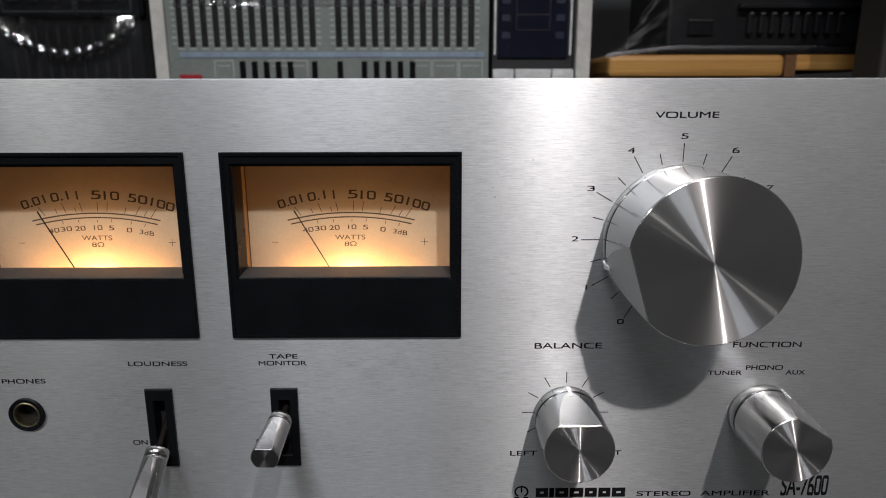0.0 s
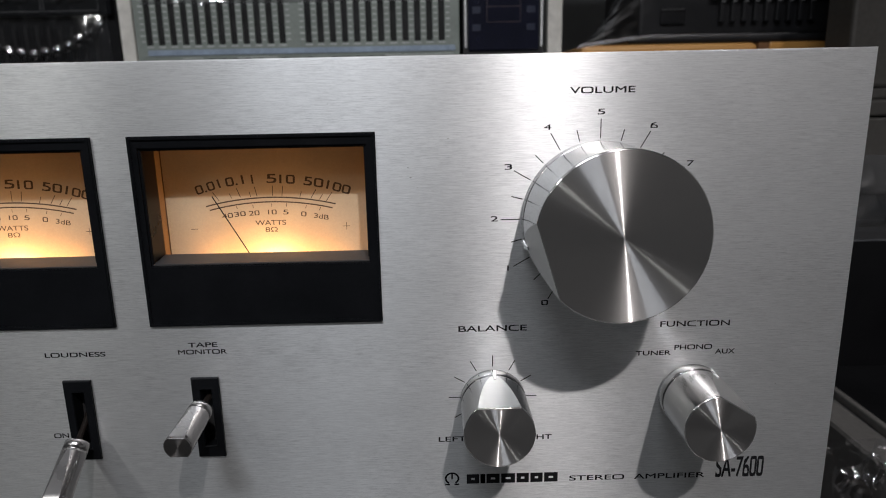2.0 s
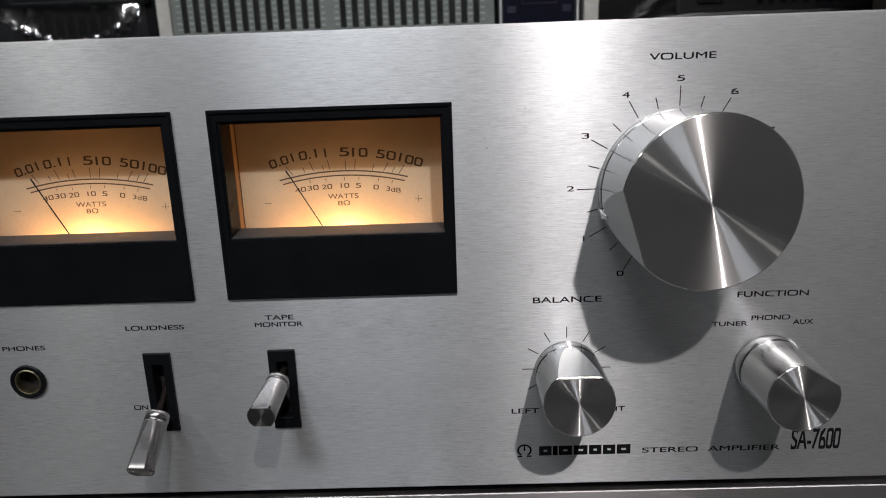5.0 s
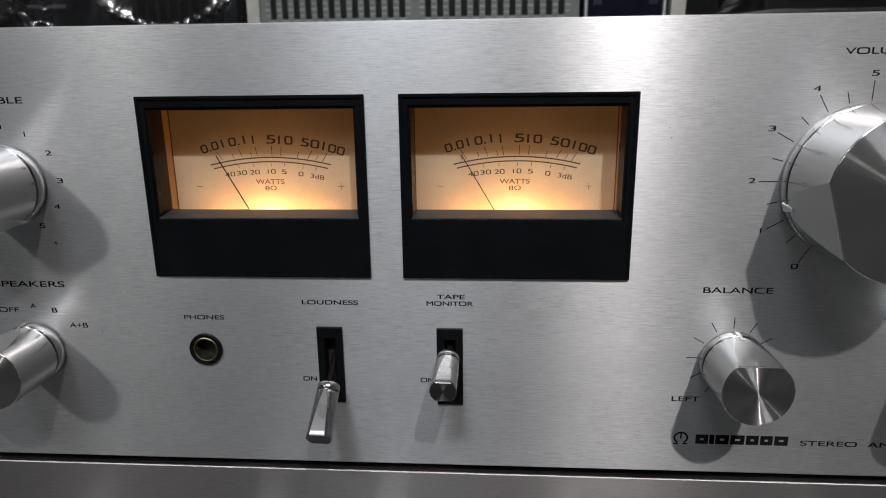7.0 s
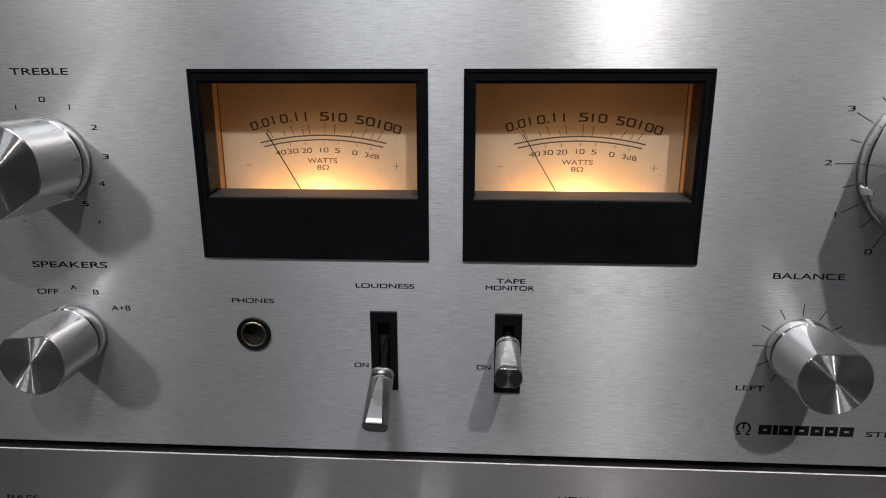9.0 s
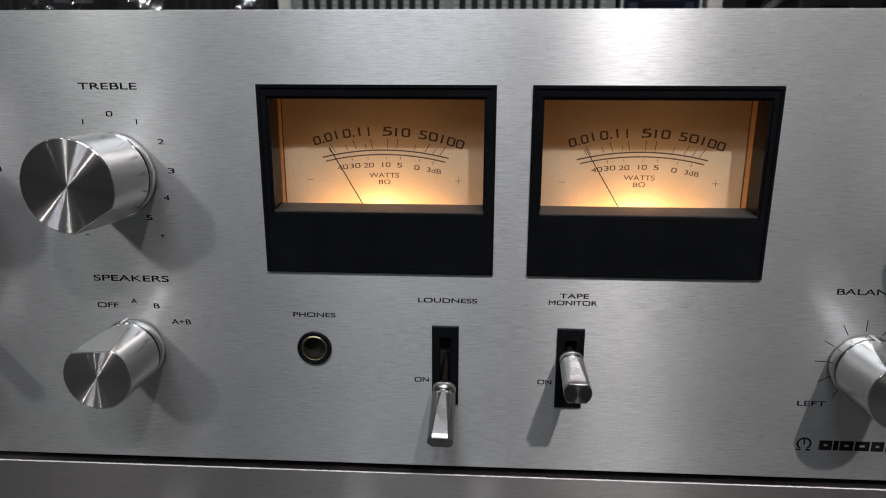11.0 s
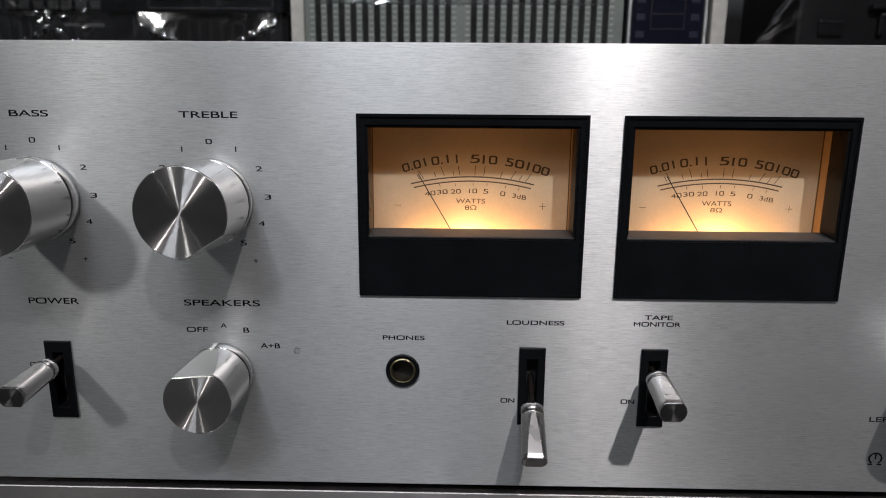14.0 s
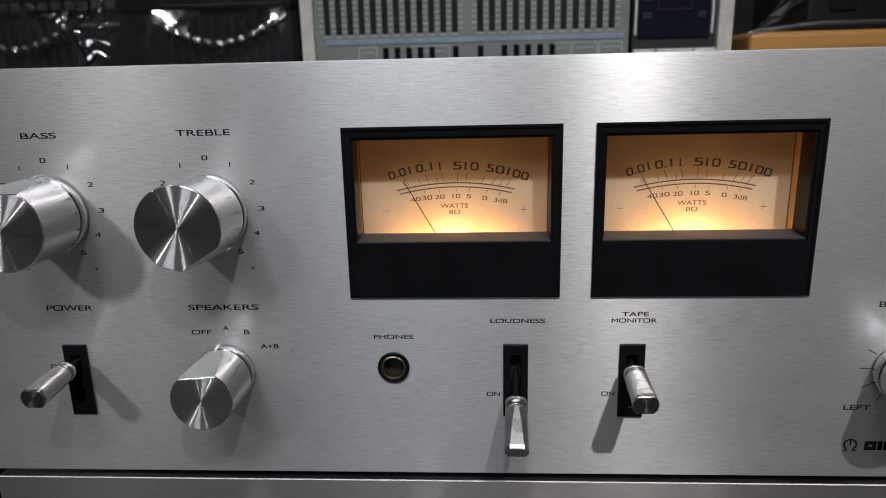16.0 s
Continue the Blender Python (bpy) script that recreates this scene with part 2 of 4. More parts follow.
def turned(rows, angles, span=10, arc=150, close=False):
    """Turns (depth, radius, flat) rows about y and mills flats at the given angles, at the distance flat where it is less than the radius."""
    bm = bmesh.new()
    rings, open_ = [], []
    each = arc // len(angles)
    for depth, radius, flat in rows:
        w = max(0.002, math.acos(max(-1.0, min(1.0, flat / radius))))
        row = []
        for i, a in enumerate(angles):
            for k in range(span + 1):
                d = w * (2 * k / span - 1)
                r = flat / math.cos(d) if flat < radius else radius
                row.append((a + d, r))
            begin = a + w
            stop = (angles[i + 1] if i + 1 < len(angles) else angles[0] + 2 * math.pi) - w
            row += [(begin + (stop - begin) * k / each, radius) for k in range(1, each)]
        rings.append([bm.verts.new((r * math.cos(a), -depth, r * math.sin(a))) for a, r in row])
        open_.append(w > 0.02)
    width = span + each
    total = len(rings[0])
    for n, (one, two) in enumerate(zip(rings, rings[1:])):
        for k in range(total):
            f = bm.faces.new([one[k], one[(k + 1) % total], two[(k + 1) % total], two[k]])
            f.smooth = True
            f.material_index = 1 if k % width < span and open_[n + 1] else 0
    if close:
        mid = bm.verts.new((0, -rows[-1][0], 0))
        for k in range(total):
            bm.faces.new([rings[-1][k], rings[-1][(k + 1) % total], mid])
    for e in bm.edges:
        if len(e.link_faces) == 2 and e.calc_face_angle(0) > radians(32):
            e.smooth = False
    for n in range(len(rings) - 1):
        for i in range(len(angles)):
            for k in (width * i, width * i + span):
                if open_[n + 1]:
                    bm.edges.get((rings[n][k], rings[n + 1][k])).smooth = False
    return bm


def squared(u, v, share):
    """Pushes a point of a round outline towards the square about it."""
    big = max(abs(u), abs(v))
    if big < 1e-6:
        return u, v
    f = (math.hypot(u, v) / big) ** share
    return max(-1, min(1, u * f)), max(-1, min(1, v * f))


def square_glyphs(bm, words):
    """Gives the round letters and figures of a line of lettering the squarish bowls of extended type."""
    signs = [c for c in words if c != " "]
    todo, glyphs = set(bm.verts), []
    while todo:
        stack, glyph = [todo.pop()], []
        while stack:
            v = stack.pop()
            glyph.append(v)
            for e in v.link_edges:
                w = e.other_vert(v)
                if w in todo:
                    todo.discard(w)
                    stack.append(w)
        glyphs.append(glyph)
    if len(glyphs) != len(signs):
        return
    glyphs.sort(key=lambda g: min(v.co.x for v in g) + max(v.co.x for v in g))
    for sign, glyph in zip(signs, glyphs):
        if sign not in "OQCGS0235689DPRB":
            continue
        xs, ys = [v.co.x for v in glyph], [v.co.y for v in glyph]
        cx, cy, hx, hy = (min(xs) + max(xs)) / 2, (min(ys) + max(ys)) / 2, (max(xs) - min(xs)) / 2, (max(ys) - min(ys)) / 2
        for v in glyph:
            a, b = (v.co.x - cx) / hx, (v.co.y - cy) / hy
            if sign in "OQCG069" or (sign == "D" and a > 0):
                a, b = squared(a, b, 0.72)
            elif sign in "S38" or (sign == "B" and a > 0) or (sign in "PR2" and a > 0 and b > 0) or (sign == "5" and b < 0.1):
                up = 0.5 if b > 0 else -0.5
                a, b = squared(a, (b - up) * 2, 0.55)
                b = b / 2 + up
            v.co.x, v.co.y = cx + a * hx, cy + b * hy


def letters(words, x0, x1, z0, z1, y, turn=0.0, heavy=0.0):
    """Words in the built-in font as a thin mesh that fills the given rectangle, facing -y."""
    data = bpy.data.curves.new("lettering", "FONT")
    data.body, data.size, data.resolution_u = words, 1.0, 5
    ob = bpy.data.objects.new("lettering", data)
    mesh = ob.to_mesh()
    bm = bmesh.new()
    bm.from_mesh(mesh)
    ob.to_mesh_clear()
    bpy.data.objects.remove(ob)
    bpy.data.curves.remove(data)
    square_glyphs(bm, words)
    xs, zs = [v.co.x for v in bm.verts], [v.co.y for v in bm.verts]
    a, b, c, d = min(xs), max(xs), min(zs), max(zs)
    mx, mz = (x0 + x1) / 2, (z0 + z1) / 2
    cs, sn = math.cos(turn), math.sin(turn)
    for v in bm.verts:
        px = (v.co.x - a) / (b - a) * (x1 - x0) + x0 - mx
        pz = (v.co.y - c) / (d - c) * (z1 - z0) + z0 - mz
        v.co = (mx + px * cs - pz * sn, y, mz + px * sn + pz * cs)
    if heavy:
        push = {}
        for e in bm.edges:
            if len(e.link_faces) == 1:
                a, b = e.verts
                out = Vector((b.co.z - a.co.z, 0, a.co.x - b.co.x)).normalized()
                if out.dot((a.co + b.co) / 2 - e.link_faces[0].calc_center_median()) < 0:
                    out = -out
                for v in (a, b):
                    push[v] = push.get(v, Vector()) + out
        for v, out in push.items():
            v.co += out * (2 * heavy / max(1.0, out.length_squared))
    return bm


def lettering(name, bm, material, parent):
    """Links each letter or figure of a line of lettering as a part of its own."""
    todo = set(bm.verts)
    while todo:
        stack, glyph = [todo.pop()], set()
        while stack:
            v = stack.pop()
            glyph.add(v)
            for e in v.link_edges:
                w = e.other_vert(v)
                if w in todo:
                    todo.discard(w)
                    stack.append(w)
        one, twin = bmesh.new(), {}
        for v in sorted(glyph, key=lambda p: (round(p.co.x, 5), round(p.co.z, 5))):
            twin[v] = one.verts.new(v.co)
        for f in {f for v in glyph for f in v.link_faces}:
            one.faces.new([twin[v] for v in f.verts])
        part(name, one, material, parent)
    bm.free()


def bar(bm, xa, za, xb, zb, wide, y):
    """A printed line from one point to another."""
    d = Vector((xb - xa, zb - za)).normalized() * wide / 2
    bm.faces.new([bm.verts.new(c) for c in ((xa - d.y, y, za + d.x), (xa + d.y, y, za - d.x), (xb + d.y, y, zb - d.x), (xb - d.y, y, zb + d.x))])
    return bm


# ---- room ----
def structure(name, bm, material, label, category):
    ob = link_mesh(name, bm, material, None)
    ob.location = (0, 0, ZB)
    return tagged(ob, label, category, kind="structure")


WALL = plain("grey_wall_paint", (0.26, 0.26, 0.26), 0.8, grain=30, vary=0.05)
PALE = plain("pale_bounce_paint", (0.66, 0.65, 0.63), 0.8, grain=30, vary=0.05)
FLOOR = plain("dark_floor", (0.15, 0.145, 0.14), 0.5, grain=20)
WHITE = plain("white_ceiling_paint", (0.80, 0.80, 0.80), 0.85, grain=30, vary=0.04)
WOODTOP = plain("dark_table_board", (0.06, 0.05, 0.045), 0.5, grain=60)
structure("floor", boxes((-2700, 2700, -3400, 1500, -1020, -920)), FLOOR, "dark grey room floor in shade", "floor")
structure("ceiling", boxes((-2700, 2700, -3400, 1500, 1700, 1800)), WHITE, "plain off-white painted ceiling of the room", "ceiling")
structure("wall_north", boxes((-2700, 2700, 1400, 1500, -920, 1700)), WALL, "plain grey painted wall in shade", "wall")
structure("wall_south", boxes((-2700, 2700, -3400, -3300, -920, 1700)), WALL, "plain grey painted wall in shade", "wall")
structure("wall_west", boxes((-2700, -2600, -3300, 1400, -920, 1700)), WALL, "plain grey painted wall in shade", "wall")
# unseen wall kept pale as a reflector for the faceplate's right side
structure("wall_east", boxes((2600, 2700, -3300, 1400, -920, 1700)), PALE, "unseen plain wall, pale to bounce light onto the amplifier's right side", "wall")

table = thing("table", 0, 180, -920, "dark wooden table that carries the stacked components", "table")
part("tabletop", boxes((-800, 800, -230, 250, 735, 760), bevel=2), WOODTOP, table)
for sx in (-760, 760):
    for sy in (-200, 210):
        part("leg", boxes((sx - 22, sx + 22, sy - 22, sy + 22, 0, 735), bevel=2), WOODTOP, table)

# ---- the amplifier ----
METERS = (-39.7, 38.5)
SWITCHES = (-170.6, -19.7, 18.5)
amp = thing("stereo_amplifier", 0, 0, 0, "silver stereo amplifier with two glowing power meters and turned metal knobs", "amplifier")
holes = [(x - 33.6, x + 33.6, 65.6, 119.8) for x in METERS] + [(x - 3.6, x + 3.6, 23.2, 48.2) for x in SWITCHES] + [(-64.4, -56.8, 36.6, 44.2)]
bm = plate(-210, 210.2, 0, 140.3, holes, 0, 4)
outer = [e for e in bm.edges if e.is_manifold and abs(e.calc_face_angle(0)) > 1 and all(abs(v.co.y) < 1e-6 and (abs(v.co.x) > 209.9 or v.co.z < 1e-6 or v.co.z > 140.2) for v in e.verts)]
bmesh.ops.bevel(bm, geom=outer, offset=0.35, segments=2, affect="EDGES")
face = part("faceplate", bm, ALU, amp, "horizontally brushed silver aluminium faceplate with black lettering")
part("case", boxes((-203, 203, 24, 335, 6, 134), bevel=1.5), CASE, amp, "black painted steel case")
part("chassis", boxes((-200, 200, 4.2, 6, 1, 60), (-200, 200, 4.2, 6, 122, 136), bevel=0), CASE, amp)
for sx in (-170, 170):
    for sy in (50, 300):
        foot = lathe([(0, 12), (9.0, 10)], 32, True)
        bmesh.ops.rotate(foot, verts=foot.verts, matrix=Matrix.Rotation(radians(90), 3, "X"))
        bmesh.ops.translate(foot, verts=foot.verts, vec=(sx, sy, 3))
        part("rubber_foot", foot, SOOT, amp)

# printed words: text, left, right, base, top
WORDS = [
    ("VOLUME", 126.4, 144.3, 129.5, 131.2), ("BALANCE", 94.9, 115.2, 61.1, 62.9), ("FUNCTION", 155.1, 175.9, 61.2, 62.9),
    ("TUNER", 148.2, 158.7, 52.2, 53.6), ("PHONO", 159.8, 171.1, 53.8, 55.3), ("AUX", 172.2, 178.1, 52.2, 53.7),
    ("LEFT", 88.3, 96.8, 25.2, 26.8), ("RIGHT", 112.6, 123.3, 25.2, 26.8), ("STEREO", 129.2, 146.5, 10.5, 12.2),
    ("AMPLIFIER", 149.7, 172.0, 10.5, 12.2), ("SA-7600", 175.5, 190.4, 10.4, 17.4), ("LOUDNESS", -28.0, -10.2, 56.1, 57.5),
    ("TAPE", 14.6, 23.2, 58.3, 59.7), ("MONITOR", 11.4, 25.8, 56.1, 57.5), ("PHONES", -66.8, -53.7, 50.6, 52.0),
    ("ON", -29.3, -24.9, 29.8, 31.3), ("ON", 9.0, 13.3, 30.0, 31.5), ("ON", -180.4, -176.0, 39.8, 41.3),
    ("BASS", -176.5, -164.9, 118.7, 120.5), ("TREBLE", -126.0, -108.7, 118.7, 120.5), ("POWER", -178.1, -162.2, 61.0, 62.9),
    ("SPEAKERS", -128.9, -105.2, 61.0, 62.9), ("OFF", -128.8, -122.1, 52.3, 53.9), ("A", -117.9, -116.0, 53.8, 55.3),
    ("B", -110.8, -109.0, 52.3, 53.9), ("A+B", -105.6, -99.5, 47.2, 48.8),
]
for words, x0, x1, z0, z1 in WORDS:
    lettering("printed_letter", letters(words, x0, x1, z0, z1, -0.02, heavy=0.11 if "7600" in words else 0.045), INK, face)
TONE = [("1", -8.1, 15.2), ("0", 0.1, 17.5), ("1", 8.0, 15.3), ("2", 14.6, 9.6), ("3", 16.9, 1.1), ("4", 14.6, -7.0), ("5", 8.7, -13.1),
        ("+", 12.2, -18.7), ("2", -14.4, 9.7), ("3", -16.7, 1.1), ("4", -14.4, -7.0), ("5", -8.7, -13.1), ("-", -11.2, -18.7)]
for cx in (-170.7, -117.8):
    for sign, dx, dz in TONE:
        w, h = {"1": (0.34, 1.5), "+": (1.2, 1.2), "-": (1.2, 0.18)}.get(sign, (1.9, 1.5))
        part("printed_figure", letters(sign, cx + dx - w / 2, cx + dx + w / 2, 94.3 + dz - h / 2, 94.3 + dz + h / 2, -0.02, heavy=0.03), INK, face)
VOL = (135.2, 94.8)
for k in range(8):
    a = radians(240 - 30 * k)
    x, z = VOL[0] + 29.6 * math.cos(a), VOL[1] + 0.3 + 29.4 * math.sin(a)
    w = 0.34 if k == 1 else 2.0
    part("printed_figure", letters(str(k), x - w / 2, x + w / 2, z - 0.75, z + 0.75, -0.02, heavy=0.03), INK, face)
for k in range(15):
    a = radians(240 - 15 * k)
    r0, r1 = 22.4, 27.8 if k % 2 == 0 else 25.6
    part("scale_line", bar(bmesh.new(), VOL[0] + r0 * math.cos(a), VOL[1] + r0 * math.sin(a), VOL[0] + r1 * math.cos(a), VOL[1] + r1 * math.sin(a), 0.28, -0.02), INK, face)
for k in range(10):
    a = radians(240 - 30 * k)
    part("scale_line", bar(bmesh.new(), 105 + 9.8 * math.cos(a), 40 + 9.8 * math.sin(a), 105 + 13.4 * math.cos(a), 40 + 13.4 * math.sin(a), 0.28, -0.02), INK, face)

# maker's mark and word as plain black shapes
bm = bmesh.new()
for k in range(24):
    a, b = radians(-60 + 300 * k / 24), radians(-60 + 300 * (k + 1) / 24)
    q = [(92.2 + r * math.cos(t), -0.02, 12.3 + r * math.sin(t) * 0.92) for r, t in ((1.7, a), (2.3, a), (2.3, b), (1.7, b))]
    bm.faces.new([bm.verts.new(c) for c in q])
bar(bm, 92.2, 12.0, 92.2, 14.0, 0.5, -0.02)
bar(bm, 90.0, 10.2, 91.5, 10.2, 0.55, -0.02)
bar(bm, 92.9, 10.2, 94.4, 10.2, 0.55, -0.02)
part("maker_mark", bm, INK, face)
left = 96.8
for wide in (4.4, 1.7, 4.6, 4.8, 4.3, 4.3, 4.7):
    bm = bmesh.new()
    right = left + wide - 0.45
    for xa, za, xb, zb, thick in ((left, 10.95, right, 10.95, 1.3), (left, 12.95, right, 12.95, 1.3), (left + 0.7, 10.3, left + 0.7, 13.6, 1.4), (right - 0.7, 10.3, right - 0.7, 13.6, 1.4)):
        bar(bm, xa, za, xb, zb, thick, -0.02 - 0.004 * (xa == xb))
    part("maker_block", bm, INK, face)
    left += wide + 0.05


def meter(cx):
    """A power meter: black bezel with a deep window, a lit cream dial, scale, needle and acrylic pane."""
    x0, x1 = cx - 34.1, cx + 34.1
    bm = plate(x0, x1, 65.2, 120.3, [(cx - 31.0, cx + 31.0, 83.6, 116.6)], -0.7, 8.5)
    rim = [e for e in bm.edges if e.is_manifold and e.calc_face_angle(0) > 1 and all(abs(v.co.y + 0.7) < 1e-6 for v in e.verts)]
    bmesh.ops.bevel(bm, geom=rim, offset=0.5, segments=2, affect="EDGES")
    bezel = part("power_meter", bm, BLACK, amp, "black framed meter with a glowing cream dial")
    bm = plate(x0 + 0.05, x1 - 0.05, 65.25, 120.25, [(x0 + 1.25, x1 - 1.25, 66.4, 119.1)], -1.15, -0.5)
    rim = [e for e in bm.edges if e.is_manifold and e.calc_face_angle(0) > 1 and all(abs(v.co.y + 1.15) < 1e-6 for v in e.verts)]
    bmesh.ops.bevel(bm, geom=rim, offset=0.3, segments=2, affect="EDGES")
    part("lip", bm, BLACK, bezel)
    bm = boxes((cx - 31.0, cx + 31.0, -0.2, 8.4, 83.3, 83.9))
    for v in bm.verts:
        if v.co.y > 8 and v.co.z > 83.6:
            v.co.z = 84.8
    part("ledge", bm, LEDGE, bezel, "dark grey sloping ledge under the window")
    for r in ((cx - 31.0, cx - 30.75, 0, 8.4, 84.9, 116.5), (cx + 30.75, cx + 31.0, 0, 8.4, 84.9, 116.5), (cx - 30.7, cx + 30.7, 0, 8.4, 116.3, 116.55)):
        part("reveal", boxes(r), SHEEN, bezel)
    part("dial", boxes((cx - 31.25, cx + 31.25, 13.5, 14.3, 70, 121)), DIAL, bezel, "cream printed dial lit from below")
    bm = boxes((cx - 33.5, cx - 31.25, 8.6, 14.3, 70, 121), (cx + 31.25, cx + 33.5, 8.6, 14.3, 70, 121), (cx - 33.5, cx + 33.5, 8.6, 14.3, 120, 121))
    part("light_box", bm, AMBER, bezel, "amber translucent side walls")
    part("light_box_floor", boxes((cx - 33.5, cx + 33.5, 8.6, 14.3, 69, 70)), SOOT, bezel)
    bm = bmesh.new()
    bm.faces.new([bm.verts.new(c) for c in ((cx - 31, 8.0, 84), (cx + 31, 8.0, 84), (cx + 31, 8.0, 117), (cx - 31, 8.0, 117))])
    pane = part("pane", bm, PANE, bezel)
    pane.visible_shadow = False
    # dark strips painting the shade where dial and side walls meet
    for sx in (-31.1, 31.1):
        part("dial_edge_shade", boxes((cx + sx - 0.12, cx + sx + 0.12, 13.2, 13.48, 78, 120)), BROWN, bezel)
    y = 13.488
    ox = cx + 0.55                      # middle of the scale
    # two arcs through the ends and the crown of the scale
    for half, low, high, wide in ((19.6, 98.2, 100.6, 0.42), (18.6, 97.0, 99.25, 0.40)):
        sag = high - low
        r = (half * half + sag * sag) / (2 * sag)
        span = math.asin(half / r)
        bm = bmesh.new()
        for k in range(32):
            a, b = -span + 2 * span * k / 32, -span + 2 * span * (k + 1) / 32
            bar(bm, ox + r * math.sin(a), high - r + r * math.cos(a), ox + r * math.sin(b), high - r + r * math.cos(b), wide, y)
        part("scale_arc", bm, BROWN, bezel)
    FIG = [("0.01", -18.2, 104.1, 7.6, 16), ("0.1", -10.0, 105.8, 5.4, 9), ("1", -4.7, 106.2, 0.45, 5), ("5", 1.1, 106.3, 2.9, 0), ("10", 5.8, 106.0, 4.6, -3),
           ("50", 13.7, 105.0, 5.8, -10), ("100", 21.1, 103.2, 7.2, -16)]
    for sign, dx, z, w, tilt in FIG:
        x = cx + dx + 0.2
        lettering("dial_figure", letters(sign, x - w / 2, x + w / 2, z - 1.3, z + 1.3, y, radians(tilt), 0.04), BROWN, bezel)
    LOW = [("40", -13.1, 95.2, 3.4, 8), ("30", -9.2, 95.7, 3.4, 5), ("20", -4.9, 95.9, 3.2, 3), ("10", 0.6, 96.1, 2.6, 0), ("5", 4.7, 96.0, 1.6, -2), ("0", 10.1, 95.3, 1.6, -7), ("3dB", 15.4, 94.4, 4.4, -10)]
    for sign, dx, z, w, tilt in LOW:
        x = cx + dx + 0.2
        lettering("dial_figure", letters(sign, x - w / 2, x + w / 2, z - 0.72, z + 0.72, y, radians(tilt), 0.015), BROWN, bezel)
    lettering("dial_letter", letters("WATTS", cx - 4.6, cx + 4.7, 92.1, 93.6, y, 0, 0.015), BROWN, bezel)
    lettering("dial_letter", letters("8Ω", cx - 1.7, cx + 2.0, 90.0, 91.5, y, 0, 0.015), BROWN, bezel)
    bm = bmesh.new()
    bar(bm, cx + 22.0, 91.3, cx + 24.2, 91.3, 0.16, y)
    bar(bm, cx + 23.1, 90.2, cx + 23.1, 92.4, 0.16, y + 0.01)
    part("plus_sign", bm, BROWN, bezel)
    part("minus_sign", bar(bmesh.new(), cx - 24.3, 91.3, cx - 22.2, 91.3, 0.16, y), BROWN, bezel)
    TICKS = [(-16.9, 102.5, -15.1, 99.8), (-9.7, 103.7, -8.6, 100.8), (-4.2, 103.9, -3.6, 101), (1.2, 104.2, 1.1, 101), (4.3, 104, 3.9, 101), (9.8, 102.2, 9.2, 100.4),
             (14.2, 102.7, 12.5, 100.0), (16.2, 101.3, 15.1, 99.6), (19.0, 101.8, 17.2, 99.2), (-11.9, 102.0, -11.3, 100.5), (-5.9, 102.4, -5.5, 100.9), (-17.3, 101.2, -16.4, 99.7)]
    for xa, za, xb, zb in TICKS:
        part("scale_line", bar(bmesh.new(), cx + xa + 0.2, za, cx + xb + 0.2, zb, 0.2, y), BROWN, bezel)
    for xa, za, lean in ((-9.8, 97.7, -0.3), (-4.9, 98.0, -0.15), (0.8, 98.2, 0), (5.2, 98.2, 0.1), (11.1, 97.5, 0.3), (15.3, 96.8, 0.4)):
        part("scale_line", bar(bmesh.new(), cx + xa - lean / 2, za - 0.5, cx + xa + lean / 2, za + 0.5, 0.18, y), BROWN, bezel)
    bm = bmesh.new()
    a, b = Vector((cx - 3.4, 9.5, 79.5)), Vector((cx - 16.6, 12.4, 101.4))
    d = (b - a).normalized()
    s = Vector((d.z, 0, -d.x)) * 0.13
    for u, v, w in ((a, b, 0.12),):
        ring = [[bm.verts.new(p + s * sx + Vector((0, w * sy, 0))) for sx, sy in ((-1, -1), (1, -1), (1, 1), (-1, 1))] for p in (u, v)]
        for k in range(4):
            bm.faces.new([ring[0][k], ring[0][(k + 1) % 4], ring[1][(k + 1) % 4], ring[1][k]])
        bm.faces.new(ring[0])
        bm.faces.new(ring[1])
    part("needle", bm, INK, bezel, "thin black needle resting near the low end")
    lamp("meter_bulb", "POINT", (cx * MM, 0.0104, ZB + 0.0790), 0.021, (1.0, 0.61, 0.27), 0.0018)
    # added fill strip that carries amber light further up the dial than the bulb
    lamp("meter_fill_strip", "AREA", (cx * MM, 0.0106, ZB + 0.0760), 0.026, (1.0, 0.42, 0.12), (0.038, 0.003), (cx * MM, 0.0116, ZB + 0.12))


for cx in METERS:
    meter(cx)


